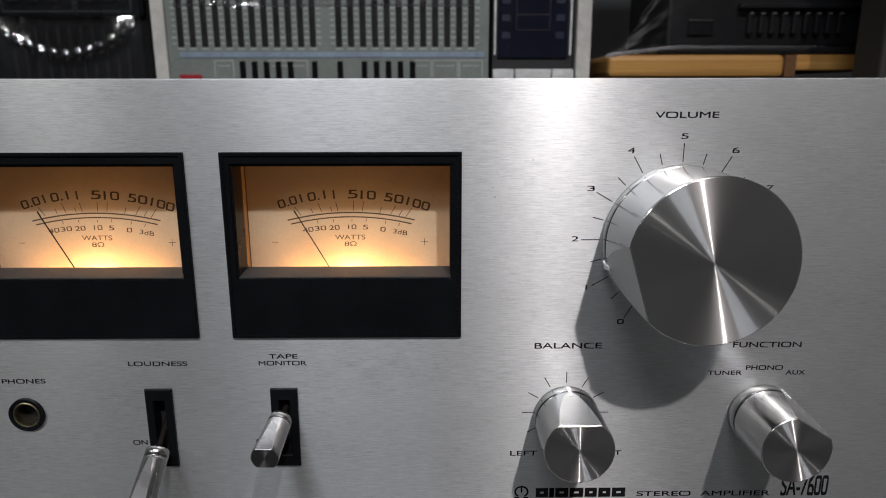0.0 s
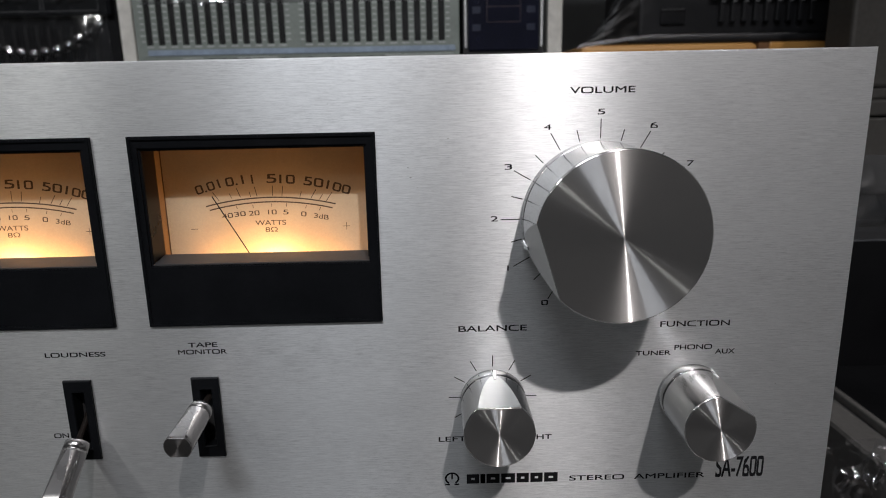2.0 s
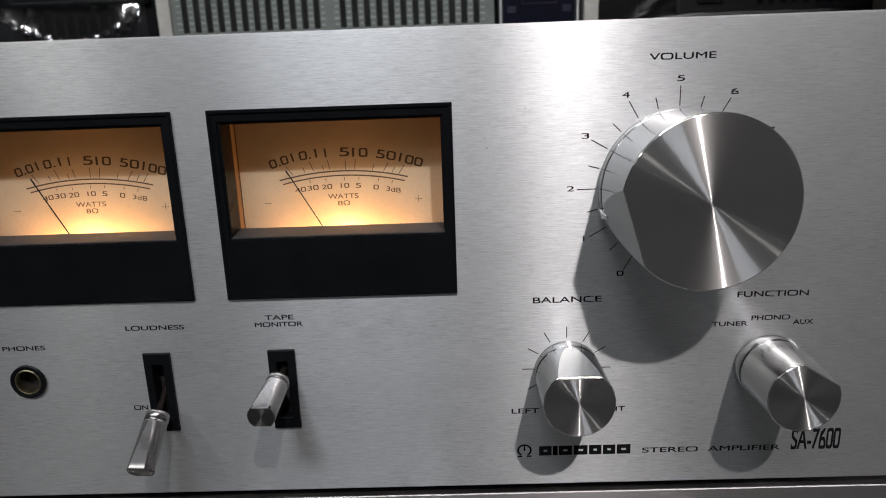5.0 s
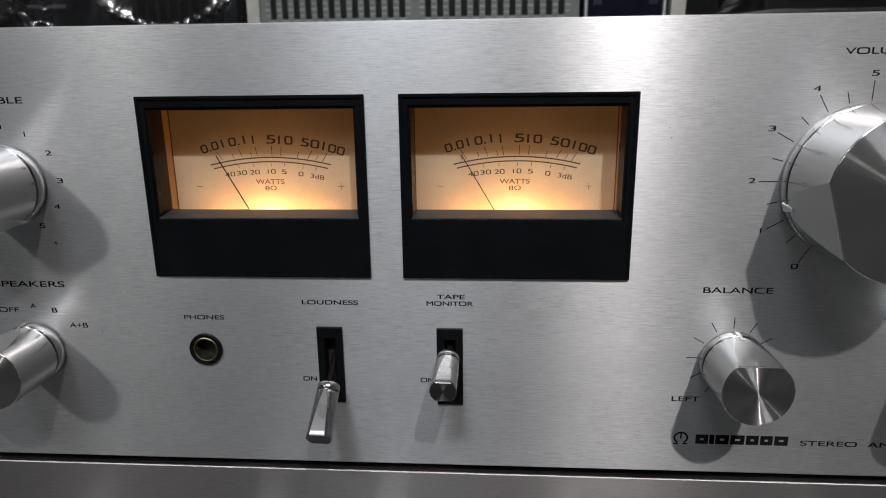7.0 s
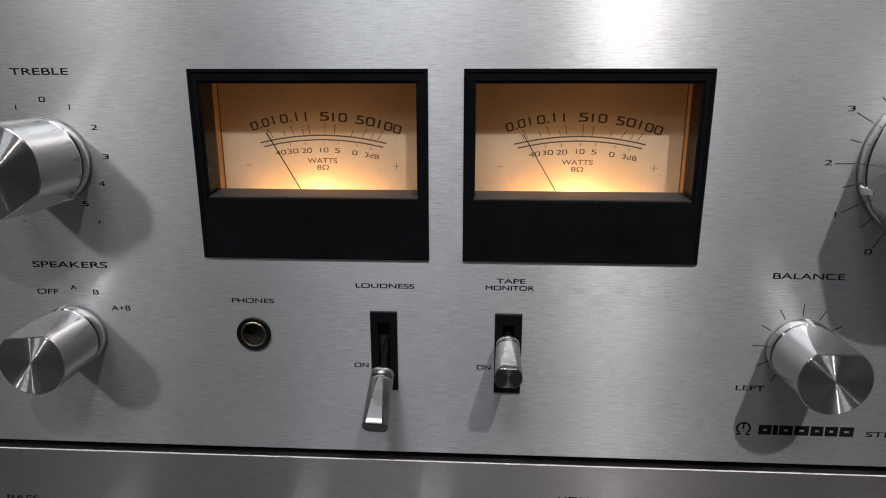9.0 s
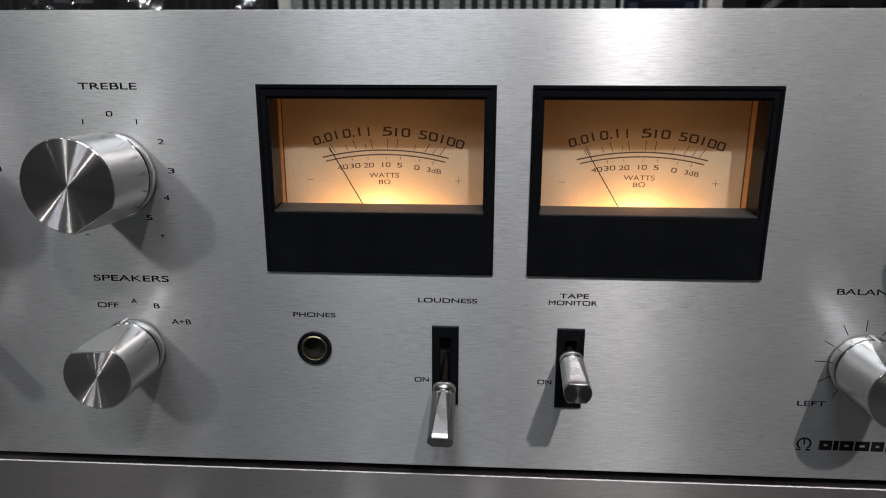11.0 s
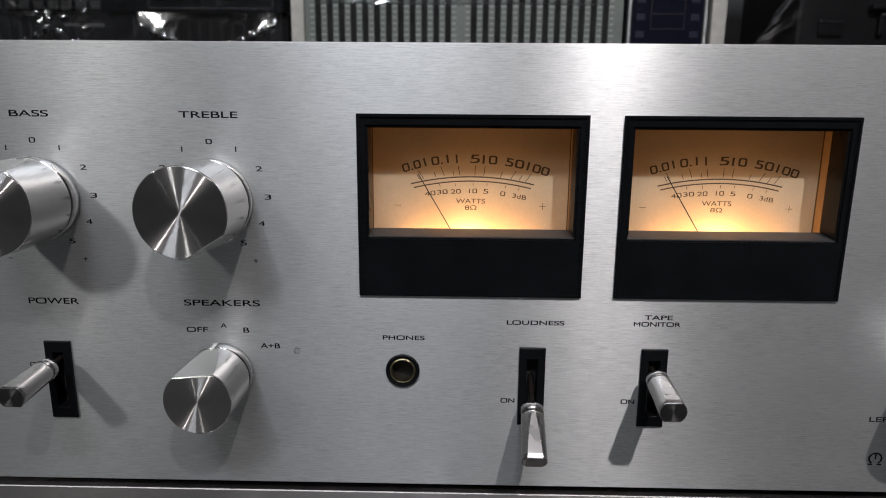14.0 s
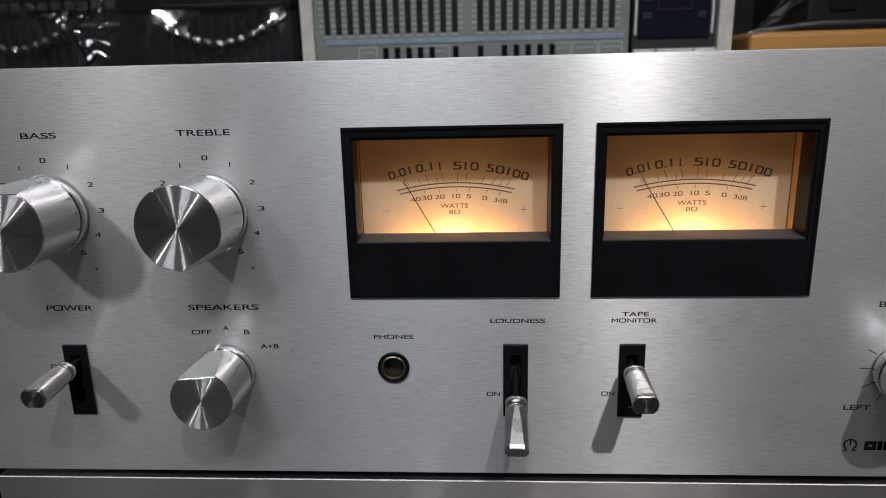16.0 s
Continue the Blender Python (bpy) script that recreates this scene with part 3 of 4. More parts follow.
def knob(name, x, z, radius, depth, angle, flat, label, collar=4.6, cap=CAP, owner=None):
    """A turned metal knob with a collar, a groove, a slanting flat on the pointer side and a spun end face."""
    a0, R = radians(angle), radius
    begin = collar + 1.0
    wide = 0.05 * R + 0.2
    rows = [(0.9, R - 1.2), (0.9, R - 0.3), (1.15, R), (collar - 0.15, R), (collar, R - 0.12), (collar, R - 0.9), (collar + 0.75, R - 0.9), (collar + 0.75, R - 0.2), (begin, R)]
    rows = [(d, r, r) for d, r in rows]
    steps = 20
    for k in range(1, steps + 1):
        share = (k / steps) ** 1.5
        rows.append((begin + (depth - 0.28 - begin) * share, R, R * (1.0 - (1 - flat) * share)))
    ob = part(name, turned(rows, [a0]), [SIDE, FLAT], owner or amp, label, smooth="own")
    ob.location = (x * MM, 0, z * MM)
    far = R * flat
    part("rim", turned([(depth - 0.28, R, far), (depth - 0.08, R - 0.08, far - 0.08), (depth, R - 0.28, far - 0.28)], [a0]), [POLISH, POLISH], ob, smooth="own")
    part("end_face", turned([(depth - (0.02 if f < 1 else 0), (R - 0.28) * f, (far - 0.28) * f) for f in (1, 0.96, 0.6, 0.25, 0.02)], [a0], close=True), [cap, cap], ob, "spun metal end face", smooth="own")
    bm = boxes((-wide, wide, -collar - 3.4, -collar + 2.0, R - 0.9, R + 0.6), bevel=0.15)
    for v in bm.verts:
        if v.co.y < -collar - 2:
            v.co.x *= 0.45
            v.co.z -= 0.5
    bmesh.ops.rotate(bm, verts=bm.verts, matrix=Matrix.Rotation(-(a0 - math.pi / 2), 3, "Y"))
    part("pointer", bm, POLISH, ob)
    # black ring standing in for the contact shade between knob and faceplate
    part("base_gap_shade", lathe([(0.02, R - 0.9), (0.95, R - 0.9)], 64), SOOT, ob)
    return ob


knob("volume_knob", VOL[0], 94.6, 22.1, 27.2, 197, 0.885, "large turned aluminium knob with a flat facet", 5.0, CAP_WIDE)
knob("tone_knob", -117.9, 94.2, 12.8, 24.0, -58, 0.86, "turned aluminium knob with a flat facet")
knob("tone_knob", -170.6, 94.2, 12.8, 24.0, 90, 0.84, "turned aluminium knob with a flat facet")
knob("selector_knob", 105.0, 39.4, 9.9, 22.0, 90, 0.80, "small turned aluminium knob with a flat facet", cap=CAP_SOFT)
knob("selector_knob", 165.3, 39.6, 9.9, 22.6, 58, 0.80, "small turned aluminium knob with a flat facet", cap=CAP_SOFT)
knob("selector_knob", -117.9, 39.2, 9.9, 22.6, 95, 0.80, "small turned aluminium knob with a flat facet", cap=CAP_SOFT)


def lever_switch(cx, base, tip):
    """A black slotted plate with a dark stem and a small turned metal grip."""
    bm = plate(cx - 4.1, cx + 4.1, 22.6, 48.7, [(cx - 1.7, cx + 1.7, 26.4, 44.9)], -1.0, 3.4)
    rim = [e for e in bm.edges if e.is_manifold and e.calc_face_angle(0) > 1 and all(abs(v.co.y + 1.0) < 1e-6 for v in e.verts)]
    bmesh.ops.bevel(bm, geom=rim, offset=0.25, segments=1, affect="EDGES")
    sw = part("lever_switch", bm, BLACK, amp, "black slotted lever switch with a turned metal grip")
    part("slot_back", boxes((cx - 2.6, cx + 2.6, 12, 12.6, 24, 47), (cx - 2.6, cx - 1.9, 3.5, 12, 24, 47), (cx + 1.9, cx + 2.6, 3.5, 12, 24, 47)), SOOT, sw)
    base, tip = Vector(base), Vector(tip)
    way = tip - base
    turn = Vector((0, -1, 0)).rotation_difference(way)
    long = way.length
    grip = 18.0
    m = Matrix.Translation(base) @ turn.to_matrix().to_4x4()
    bm = lathe([(-6, 1.0), (long - grip + 0.5, 0.85)], 24)
    bmesh.ops.transform(bm, matrix=m, verts=bm.verts)
    part("stem", bm, SHEEN, sw, smooth=True)
    s = long - grip
    rows = [(s, 1.0), (s, 3.3), (s + 0.2, 3.5), (s + 2.5, 3.55), (s + 2.6, 3.25), (s + 3.0, 3.25), (s + 3.1, 3.55)]
    rows = [(d, r, r) for d, r in rows]
    for k in range(1, 13):
        share = (k / 12) ** 1.4
        r = 3.55 + 0.32 * share
        rows.append((s + 3.1 + (grip - 3.25) * share, r, r * (1 - 0.20 * share)))
    r, far = rows[-1][1:]
    flats = [math.pi / 2, 3 * math.pi / 2]
    bm = turned(rows + [(long, r - 0.15, far - 0.15)], flats, 6, 72)
    bmesh.ops.transform(bm, matrix=m, verts=bm.verts)
    part("grip", bm, [GRIP, GRIP_FLAT], sw, "polished metal grip with flats", smooth="own")
    bm = turned([(long - 0.05 * (f < 1), (r - 0.15) * f, (far - 0.15) * f) for f in (1, 0.9, 0.5, 0.05)], flats, 6, 72, close=True)
    end = part("grip_end", bm, [END, END], sw, smooth="own")
    end.matrix_basis = Matrix.Translation(Vector(base) * MM) @ turn.to_matrix().to_4x4()


lever_switch(SWITCHES[0], (-170.4, 1, 42.8), (-170.5, -24.5, 40.6))
lever_switch(SWITCHES[1], (-19.5, 1.7, 35.3), (-20.2, -19.0, 19.8))
lever_switch(SWITCHES[2], (18.4, 1, 41.4), (17.8, -23.2, 38.6))

jack = part("headphone_jack", lathe([(0.0, 5.4), (0.9, 5.3), (1.0, 5.0), (0.8, 4.3), (0.2, 4.2)], 64), BLACK, amp, "headphone socket with a brass ring", smooth=True)
jack.location = (-60.6 * MM, 0, 40.4 * MM)
part("ring", lathe([(0.2, 4.25), (0.75, 4.1), (0.9, 3.85), (0.8, 3.6), (0.3, 3.45), (-1.0, 3.4)], 64), BRASS, jack, "dull brass ring", smooth=True)
part("socket_wall", lathe([(-1.0, 3.4), (-6, 3.3), (-12, 3.2)], 48), plain("dark_socket", (0.02, 0.017, 0.013), 0.45, grain=500), jack, smooth=True)
part("socket_end", lathe([(-11.9, 3.1), (-11.9, 0.3)], 32, True), SOOT, jack)

# ---- the component underneath ----
low = thing("lower_component", 0, 0, -151, "silver hi-fi component with a brushed faceplate under the amplifier", "amplifier")
bm = plate(-208.8, 210.6, 0, 148, [], 0, 0.7)
outer = [e for e in bm.edges if e.is_manifold and e.calc_face_angle(0) > 1 and all(abs(v.co.y) < 1e-6 for v in e.verts)]
# the bevel carries the painted pale glint
for f in bmesh.ops.bevel(bm, geom=outer, offset=0.28, segments=1, affect="EDGES")["faces"]:
    f.material_index = 1
low_face = part("faceplate", bm, [ALU_LOW, PALE_EDGE], low, "brushed silver faceplate with black lettering and a nicked edge")
for x in (-121.4, -119.2, -25.5, 63.0):
    nick = boxes((x - 0.55, x + 0.55, -0.12, 0.5, 147.55, 148.12), bevel=0.15)
    for v in nick.verts:
        v.co.z += 0.12 * math.sin(v.co.x * 5.1)
    part("nick", nick, PALE_EDGE, low_face)
part("front_band", boxes((-208.3, 210.1, 0.75, 5, 1, 147.8)), BAND, low, "thick silver edge of the faceplate")
part("case", boxes((-200, 200, 5, 330, 2, 145), bevel=1.5), CASE, low, "black painted steel case")
for sx in (-170, 170):
    for sy in (50, 300):
        foot = lathe([(0, 12), (11, 10)], 32, True)
        bmesh.ops.rotate(foot, verts=foot.verts, matrix=Matrix.Rotation(radians(90), 3, "X"))
        bmesh.ops.translate(foot, verts=foot.verts, vec=(sx, sy, 2))
        part("rubber_foot", foot, SOOT, low)
for words, x0, x1, z0, z1 in (("VOLUME", 36.1, 54.6, -16.6, -14.6), ("BALANCE", 64.5, 85.7, -16.6, -14.6), ("BASS", -152.3, -140.8, -23.4, -21.4), ("TREBLE", -42.4, -24.8, -23.4, -21.4)):
    lettering("printed_letter", letters(words, x0, x1, z0 + 151, z1 + 151, -0.02, heavy=0.045), INK, low_face)
for xa, za, xb, zb in ((-139.8, -22.4, -125.2, -22.4), (-125.3, -22.4, -125.3, -34), (-56.0, -22.4, -43.6, -22.4), (-56.0, -22.4, -56.0, -34), (55.6, -15.6, 58.2, -15.6), (61.2, -15.6, 63.6, -15.6)):
    part("printed_line", bar(bmesh.new(), xa, za + 151, xb, zb + 151, 0.28, -0.02), INK, low_face)
for x in (-123.5, -53.5, -6.0, 60.5, 151.0):
    knob("tone_knob", x, 96.0, 14.5, 22.0, 90, 0.86, "turned aluminium knob of the lower component", owner=low)
for r0, r1 in ((0, 0.55), (1.0, 1.4)):
    bm = bmesh.new()
    for k in range(24):
        a, b = radians(15 * k), radians(15 * k + 15)
        q = [(59.7 + r * math.cos(t), -0.02, 135.4 + r * math.sin(t)) for r, t in ((r0 + 0.01, a), (r1, a), (r1, b), (r0 + 0.01, b))]
        bm.faces.new([bm.verts.new(c) for c in q])
    part("printed_ring", bm, INK, low_face)

# ---- the shelves behind ----
POST = plain("off_white_enamel", (0.62, 0.60, 0.55), 0.45, grain=120, vary=0.12)
BOARD = plain("grey_shelf_board", (0.10, 0.10, 0.10), 0.6, grain=60)
rack = thing("shelf_rack", 0, 460, -920, "off-white metal shelf rack holding wrapped audio gear", "shelf")
for x0, x1 in ((-207, -194), (201, 215)):
    part("upright", boxes((x0, x1, 18, 36, 0, 1500), bevel=1.2), POST, rack, "off-white enamelled upright")
for z in (300, 1005, 1480):
    part("shelf_board", boxes((-880, 880, 12, 420, z, z + 25), bevel=1), BOARD, rack)
for x in (-880, 866):
    part("upright", boxes((x, x + 14, -8, 10, 0, 1500), bevel=1.2), POST, rack)
    part("upright", boxes((x, x + 14, 400, 420, 0, 1500), bevel=1.2), POST, rack)

GREEN = plain("grey_green_panel", (0.19, 0.215, 0.195), 0.5, grain=260, vary=0.1)
MARK = plain("pale_scale_ink", (0.40, 0.42, 0.40), 0.6, grain=300)
BLUE = plain("pale_blue_strip", (0.24, 0.30, 0.38), 0.45, grain=300)
RED = plain("red_key", (0.38, 0.02, 0.03), 0.4, grain=300)
KEY = plain("pale_key", (0.62, 0.63, 0.62), 0.45, grain=200)
GLASS = plain("dark_blue_window", (0.008, 0.009, 0.018), 0.18, grain=60, vary=0.3, bump=0.02)
eq = thing("graphic_equalizer", 0, 480, 110, "grey-green graphic equalizer with two banks of slider slots", "equalizer")
slots = [(x - 3.0, x + 3.0, 68.5, 190) for x in [-180.5 + 11.54 * k for k in range(12)] + [-28.5 + 11.6 * k for k in range(12)]]
keys = [-123 + 11.6 * k for k in range(5)] + [-53, -28.3] + [-4.7 + 11.7 * k for k in range(5)]
bm = plate(-193.2, 116, 2, 232, slots + [(x - 2.9, x + 2.9, 37, 55.5) for x in keys], 0, 3)
part("front_panel", bm, GREEN, eq, "grey-green panel with pale markings")
part("case", boxes((-192, 115, 12, 200, 2, 231), bevel=1), CASE, eq)
for x0, x1, *_ in slots:
    part("slider_track", boxes((x0 - 0.4, x1 + 0.4, 3.2, 11.8, 67, 191)), SOOT, eq)
    rise = random.uniform(140, 165)
    part("slider_knob", boxes((x0 - 1.2, x1 + 1.2, -9, 3, rise, rise + 6), bevel=0.8), BLACK, eq)
for x in keys:
    part("push_key", boxes((x - 2.5, x + 2.5, -2.0, 6, 38, 54.5), bevel=0.5), BLACK, eq)
part("blue_strip", boxes((-183, 112, -0.8, -0.05, 58.9, 64.0)), BLUE, eq, "pale blue strip")
part("red_key", boxes((-184, -163, -3, -0.05, 30, 43), bevel=0.6), RED, eq, "red push key")
for bank in range(2):
    bm = bmesh.new()
    xs = [s[0] - 2.9 for s in slots[12 * bank:12 * bank + 12]] + [slots[12 * bank + 11][1] + 2.9]
    for x in xs:
        for k in range(22):
            wide = 2.4 if k % 5 == 1 else 1.9
            bar(bm, x - wide, 72 + 5.4 * k, x + wide, 72 + 5.4 * k, 1.7 if k % 5 == 1 else 1.2, -0.1)
    for s in slots[12 * bank:12 * bank + 12]:
        bar(bm, s[0] - 0.5, 66.8, s[1] + 0.5, 66.8, 1.3, -0.1)
    tagged(part("scale_print", bm, MARK, eq, "rows of pale scale marks"), kind="stuff")
for x0, x1 in ((44, 60), (62, 86), (88, 110), (-150, -132), (-98, -60)):
    bm = bmesh.new()
    for xa, za, xb, zb in ((x0, 56, x1, 56), (x0, 40, x0, 56), (x1, 40, x1, 56), (x0 + 3, 51, x1 - 3, 51)):
        bar(bm, xa, za, xb, zb, 0.9, -0.1)
    part("printed_outline", bm, MARK, eq)

deck = thing("cassette_deck", 158.5, 480, 110, "dark blue tinted cassette window with pale keys below", "tape deck")
part("body", boxes((-39, 39, 0, 200, 0, 232), bevel=1), CASE, deck)
part("window", boxes((-34, 34, -2.5, -0.1, 58, 226), bevel=0.8), GLASS, deck, "glossy dark blue window")
for x in (-36.5, 36.5):
    part("bright_edge", boxes((x - 0.9, x + 0.9, -2.2, -0.1, 61, 226)), KEY, deck)
for x0, x1 in ((-38.4, -18.2), (-16.6, 17.7), (18.8, 40)):
    part("key", boxes((x0, x1, -7, -0.1, 26, 47.5), bevel=1), KEY, deck)
bm = bmesh.new()
for z in (84, 98):
    bar(bm, -16, z, 16, z, 0.7, -2.6)
for x in (-16, 16):
    bar(bm, x, 84, x, 200, 0.6, -2.6)
part("cassette_outline", bm, plain("dim_red_print", (0.022, 0.010, 0.014), 0.5), deck)
for x in (-26, 26):
    for z in (76, 92, 108):
        part("window_mark", boxes((x - 4, x + 4, -2.9, -2.55, z, z + 6)), plain("dim_blue_print", (0.010, 0.014, 0.032), 0.4), deck)

# black equalizer in clear wrap
GLOSS = plain("gloss_black", (0.010, 0.010, 0.011), 0.25, grain=120, bump=0.05)
DIM = plain("dim_grey_print_and_glints", (0.09, 0.09, 0.09), 0.6, grain=200)
WRAP = clear("clear_plastic_wrap", 0.09, (0.92, 0.92, 0.94, 1), 0.24)
bk = thing("black_equalizer", -374, 480, 110, "black equalizer with slider banks, wrapped in clear plastic", "equalizer")
part("body", boxes((-170, 163, 4, 220, 0, 190), bevel=2), GLOSS, bk)
part("upper_panel", boxes((-169, 162, -3, 3.9, 97, 189), bevel=1), BLACK, bk)
for x0, x1 in ((29, 96), (99, 150)):
    bm = bmesh.new()
    for xa, za, xb, zb in ((x0, 101, x1, 101), (x0, 101, x0, 150), (x1, 101, x1, 150), (x0, 150, x1, 150)):
        bar(bm, xa, za, xb, zb, 0.7, -3.1)
    part("printed_outline", bm, DIM, bk)
    for k in range(3):
        x = x0 + 12 + k * 19
        if x < x1 - 8:
            part("button", boxes((x - 6, x + 6, -7, -3.05, 109, 121), bevel=1), GLOSS, bk)
for k in range(9):
    part("button", boxes((-140 + 14 * k, -130 + 14 * k, -5, -3.05, 99, 107), bevel=0.6), STEEL, bk)
    part("button", boxes((-140 + 14 * k, -130 + 14 * k, -5, -3.05, 114, 119), bevel=0.6), DIM, bk)
part("printed_bar", boxes((-60, -44, 3.4, 3.95, 84, 87)), DIM, bk)
part("printed_bar", boxes((-40, -20, 3.4, 3.95, 83.5, 87)), DIM, bk)
for bank in (-127, 86):
    for k in range(11):
        x = bank - 55 + 11 * k
        part("slider_track", boxes((x - 1.6, x + 1.6, 3.0, 3.9, 20, 88)), SOOT, bk)
        part("slider_knob", boxes((x - 3.6, x + 3.6, -9, 3.9, 58 + 0.62 * abs(k - 5) ** 1.7 * 1.9, 63 + 0.62 * abs(k - 5) ** 1.7 * 1.9), bevel=1.2), GLOSS, bk)


def slider_rise(x):
    """Height of the curve of slider knobs on the black equalizer, from its base, and how near x is to a bank."""
    for bank in (-127, 86):
        k = (x - bank) / 11
        if abs(k) < 7:
            return 60.5 + 0.62 * abs(k) ** 1.7 * 1.9, max(0.0, min(1.0, 6.6 - abs(k))), k
    return 90.0, 0.0, 0.0


def draped(x, z):
    """How far the film over the black equalizer stands off its panel at a place on the panel."""
    high, share, k = slider_rise(x)
    tip = math.exp(-(((k - round(k)) * 11 / 2.6) ** 2) - ((z - high) / 2.6) ** 2) * (2.4 + 3.0 * noise.noise(Vector((round(k) * 3.7, x * 0.01, 1.0))))
    if z > high:
        slope = max(0.0, 1 - (z - high) / max(8.0, 97 - high))
    else:
        slope = max(0.0, 1 - (high - z) / 26) * 0.85
    return share * (3.4 * slope + tip)


def crumple(name, x, y, z, wide, high, folds, label, seed, lean=0.0, material=None, fine=1.0, drape=None):
    """A sheet of clear plastic film with sharp folds in patches."""
    ob = thing(name, x, y, z, label, "plastic wrap", "plastic wraps")
    bm = bmesh.new()
    nx, nz = (300, 120) if drape else (150, 84)
    rows = []
    for k in range(nz + 1):
        row = []
        for i in range(nx + 1):
            u, v = i / nx, k / nz
            p = Vector((u * wide * 0.03 * fine, v * high * 0.03 * fine, seed))
            calm = 1 - 0.75 * slider_rise((u - 0.5) * wide - 8)[1] if drape else 1.0
            patch = calm * max(0.06, min(1.0, 2.6 * noise.noise(Vector((u * wide * 0.013 * fine, v * high * 0.018 * fine, seed + 40))) + 0.25))
            d = 1.3 * (1 - abs(noise.noise(p * 0.7))) ** 5 + 0.45 * (1 - abs(noise.noise(p * 1.9 + Vector((3, 7, 0))))) ** 6 + noise.noise(p * 0.5) * 0.8
            row.append(bm.verts.new(((u - 0.5) * wide + folds * 0.3 * patch * noise.noise(p * 2 + Vector((9, 0, 0))), -folds * patch * d + lean * v * high - (drape((u - 0.5) * wide - 8, v * high + 1) if drape else 0), v * high + folds * 0.3 * patch * noise.noise(p * 2 + Vector((0, 5, 0))))))
        rows.append(row)
    for k in range(nz):
        for i in range(nx):
            bm.faces.new([rows[k][i], rows[k][i + 1], rows[k + 1][i + 1], rows[k + 1][i]])
    hem = bmesh.new()
    rings = [[hem.verts.new(v.co + Vector((0, 0.7 * math.cos(a) - 0.8, 0.9 * math.sin(a)))) for a in [math.pi * j / 3 for j in range(6)]] for v in rows[0]]
    for one, two in zip(rings, rings[1:]):
        for k in range(6):
            hem.faces.new([one[k], one[(k + 1) % 6], two[(k + 1) % 6], two[k]])
    part("film", bm, material or WRAP, ob, smooth=True).visible_shadow = False
    part("folded_hem", hem, material or WRAP, ob, smooth=True).visible_shadow = False
    return ob


crumple("plastic_wrap", -382, 473, 111, 335, 180, 6, "clear crinkled plastic film draped over the black equalizer's sliders", 2.0, drape=draped)
crumple("plastic_wrap", -40, 468, 214, 280, 70, 7, "clear crinkled plastic film over the slider panel", 5.0)

# wooden cased unit with a wrapped black mixer on top
WOOD, n, l, p = nodes_of("honey_wood")
coords = n.new("ShaderNodeTexCoord").outputs["Object"]
grain_fac = noise_at(n, l, coords, (6, 60, 260), 6, 0.65)
ramp = n.new("ShaderNodeValToRGB")
ramp.color_ramp.elements[0].position, ramp.color_ramp.elements[1].position = 0.3, 0.72
ramp.color_ramp.elements[0].color, ramp.color_ramp.elements[1].color = (0.40, 0.185, 0.045, 1), (0.64, 0.35, 0.105, 1)
l.new(grain_fac, ramp.inputs[0])
l.new(ramp.outputs[0], p.inputs["Base Color"])
p.inputs["Roughness"].default_value = 0.42
unit = thing("wooden_plinth", 400, 480, 110, "honey-coloured wooden plinth with a rounded end and a darker joint", "plinth")
part("board", boxes((-164, 11, 8, 180, 40, 61.5), bevel=5), WOOD, unit)
part("board", boxes((22, 120, 8, 180, 46.5, 61.5), bevel=1.5), WOOD, unit)
part("joint", boxes((11.1, 21.9, 8.5, 180, 40.3, 61.2)), plain("dark_wood_joint", (0.16, 0.075, 0.03), 0.5, grain=200), unit, "darker wooden joint")
part("base", boxes((-160, 118, 16, 176, 0, 40), bevel=2), SOOT, unit)
HAZE = clear("cloudy_plastic_film", 0.30, (0.94, 0.94, 0.95, 1), 0.010)
DULL = plain("dull_black_plastic", (0.010, 0.010, 0.011), 0.45, grain=200, spec=0.3)
mixer = thing("black_mixer", 400, 500, 171.2, "black mixer with a row of ribs resting on the wooden plinth", "mixer")
part("body", boxes((-102, 120, 10, 150, 8, 150), bevel=4), DULL, mixer)
part("lip", boxes((-116, 122, -6, 150, 0.5, 8.5), bevel=3), DULL, mixer, "thick dark grey rounded base")
for k in range(9):
    rib = part("rib", boxes((-22.5 + 11.27 * k, -17.5 + 11.27 * k, 4, 10.2, 21, 41), bevel=1), DULL, mixer)
    # grey chip painting the small glint at the rib's top
    part("rib_glint", boxes((-22 + 11.27 * k, -18 + 11.27 * k, 2.5, 3.9, 39.5, 41.5), bevel=0.4), DIM, rib)
part("rail", boxes((-33, 118, 0, 10.2, 45, 50), bevel=1), DULL, mixer)
part("display", boxes((-81, -56, 7, 10.2, 20, 36), bevel=1), GLOSS, mixer, "small glossy display")
part("display_rim", boxes((-80, -57, 6, 9.8, 33.2, 34.6), bevel=0.4), STEEL, mixer)
cover = thing("plastic_wrap", 400, 480, 110, "cloudy plastic film pulled over the mixer and the plinth's end", "plastic wrap", "plastic wraps")
bm = bmesh.new()
rows = []
for i in range(61):
    u = i / 60
    row = []
    for k in range(25):
        v = k / 24
        ripple = 1.1 * noise.noise(Vector((u * 6, v * 3, 3.0))) + 0.9 * (1 - abs(noise.noise(Vector((u * 17, v * 7, 8.0))))) ** 4
        low = 61 + 8 * min(1, u / 0.24) ** 0.8                # lower hem: up from the plinth's end to the mixer's foot
        edge = -168 + 288 * u + 14 * v * (1 - u)                # the free side leans over the mixer
        row.append(bm.verts.new((edge, 7 - 5 * u - ripple + 7 * v, low + (165 - low) * v * min(1, 0.06 + u / 0.26))))
    rows.append(row)
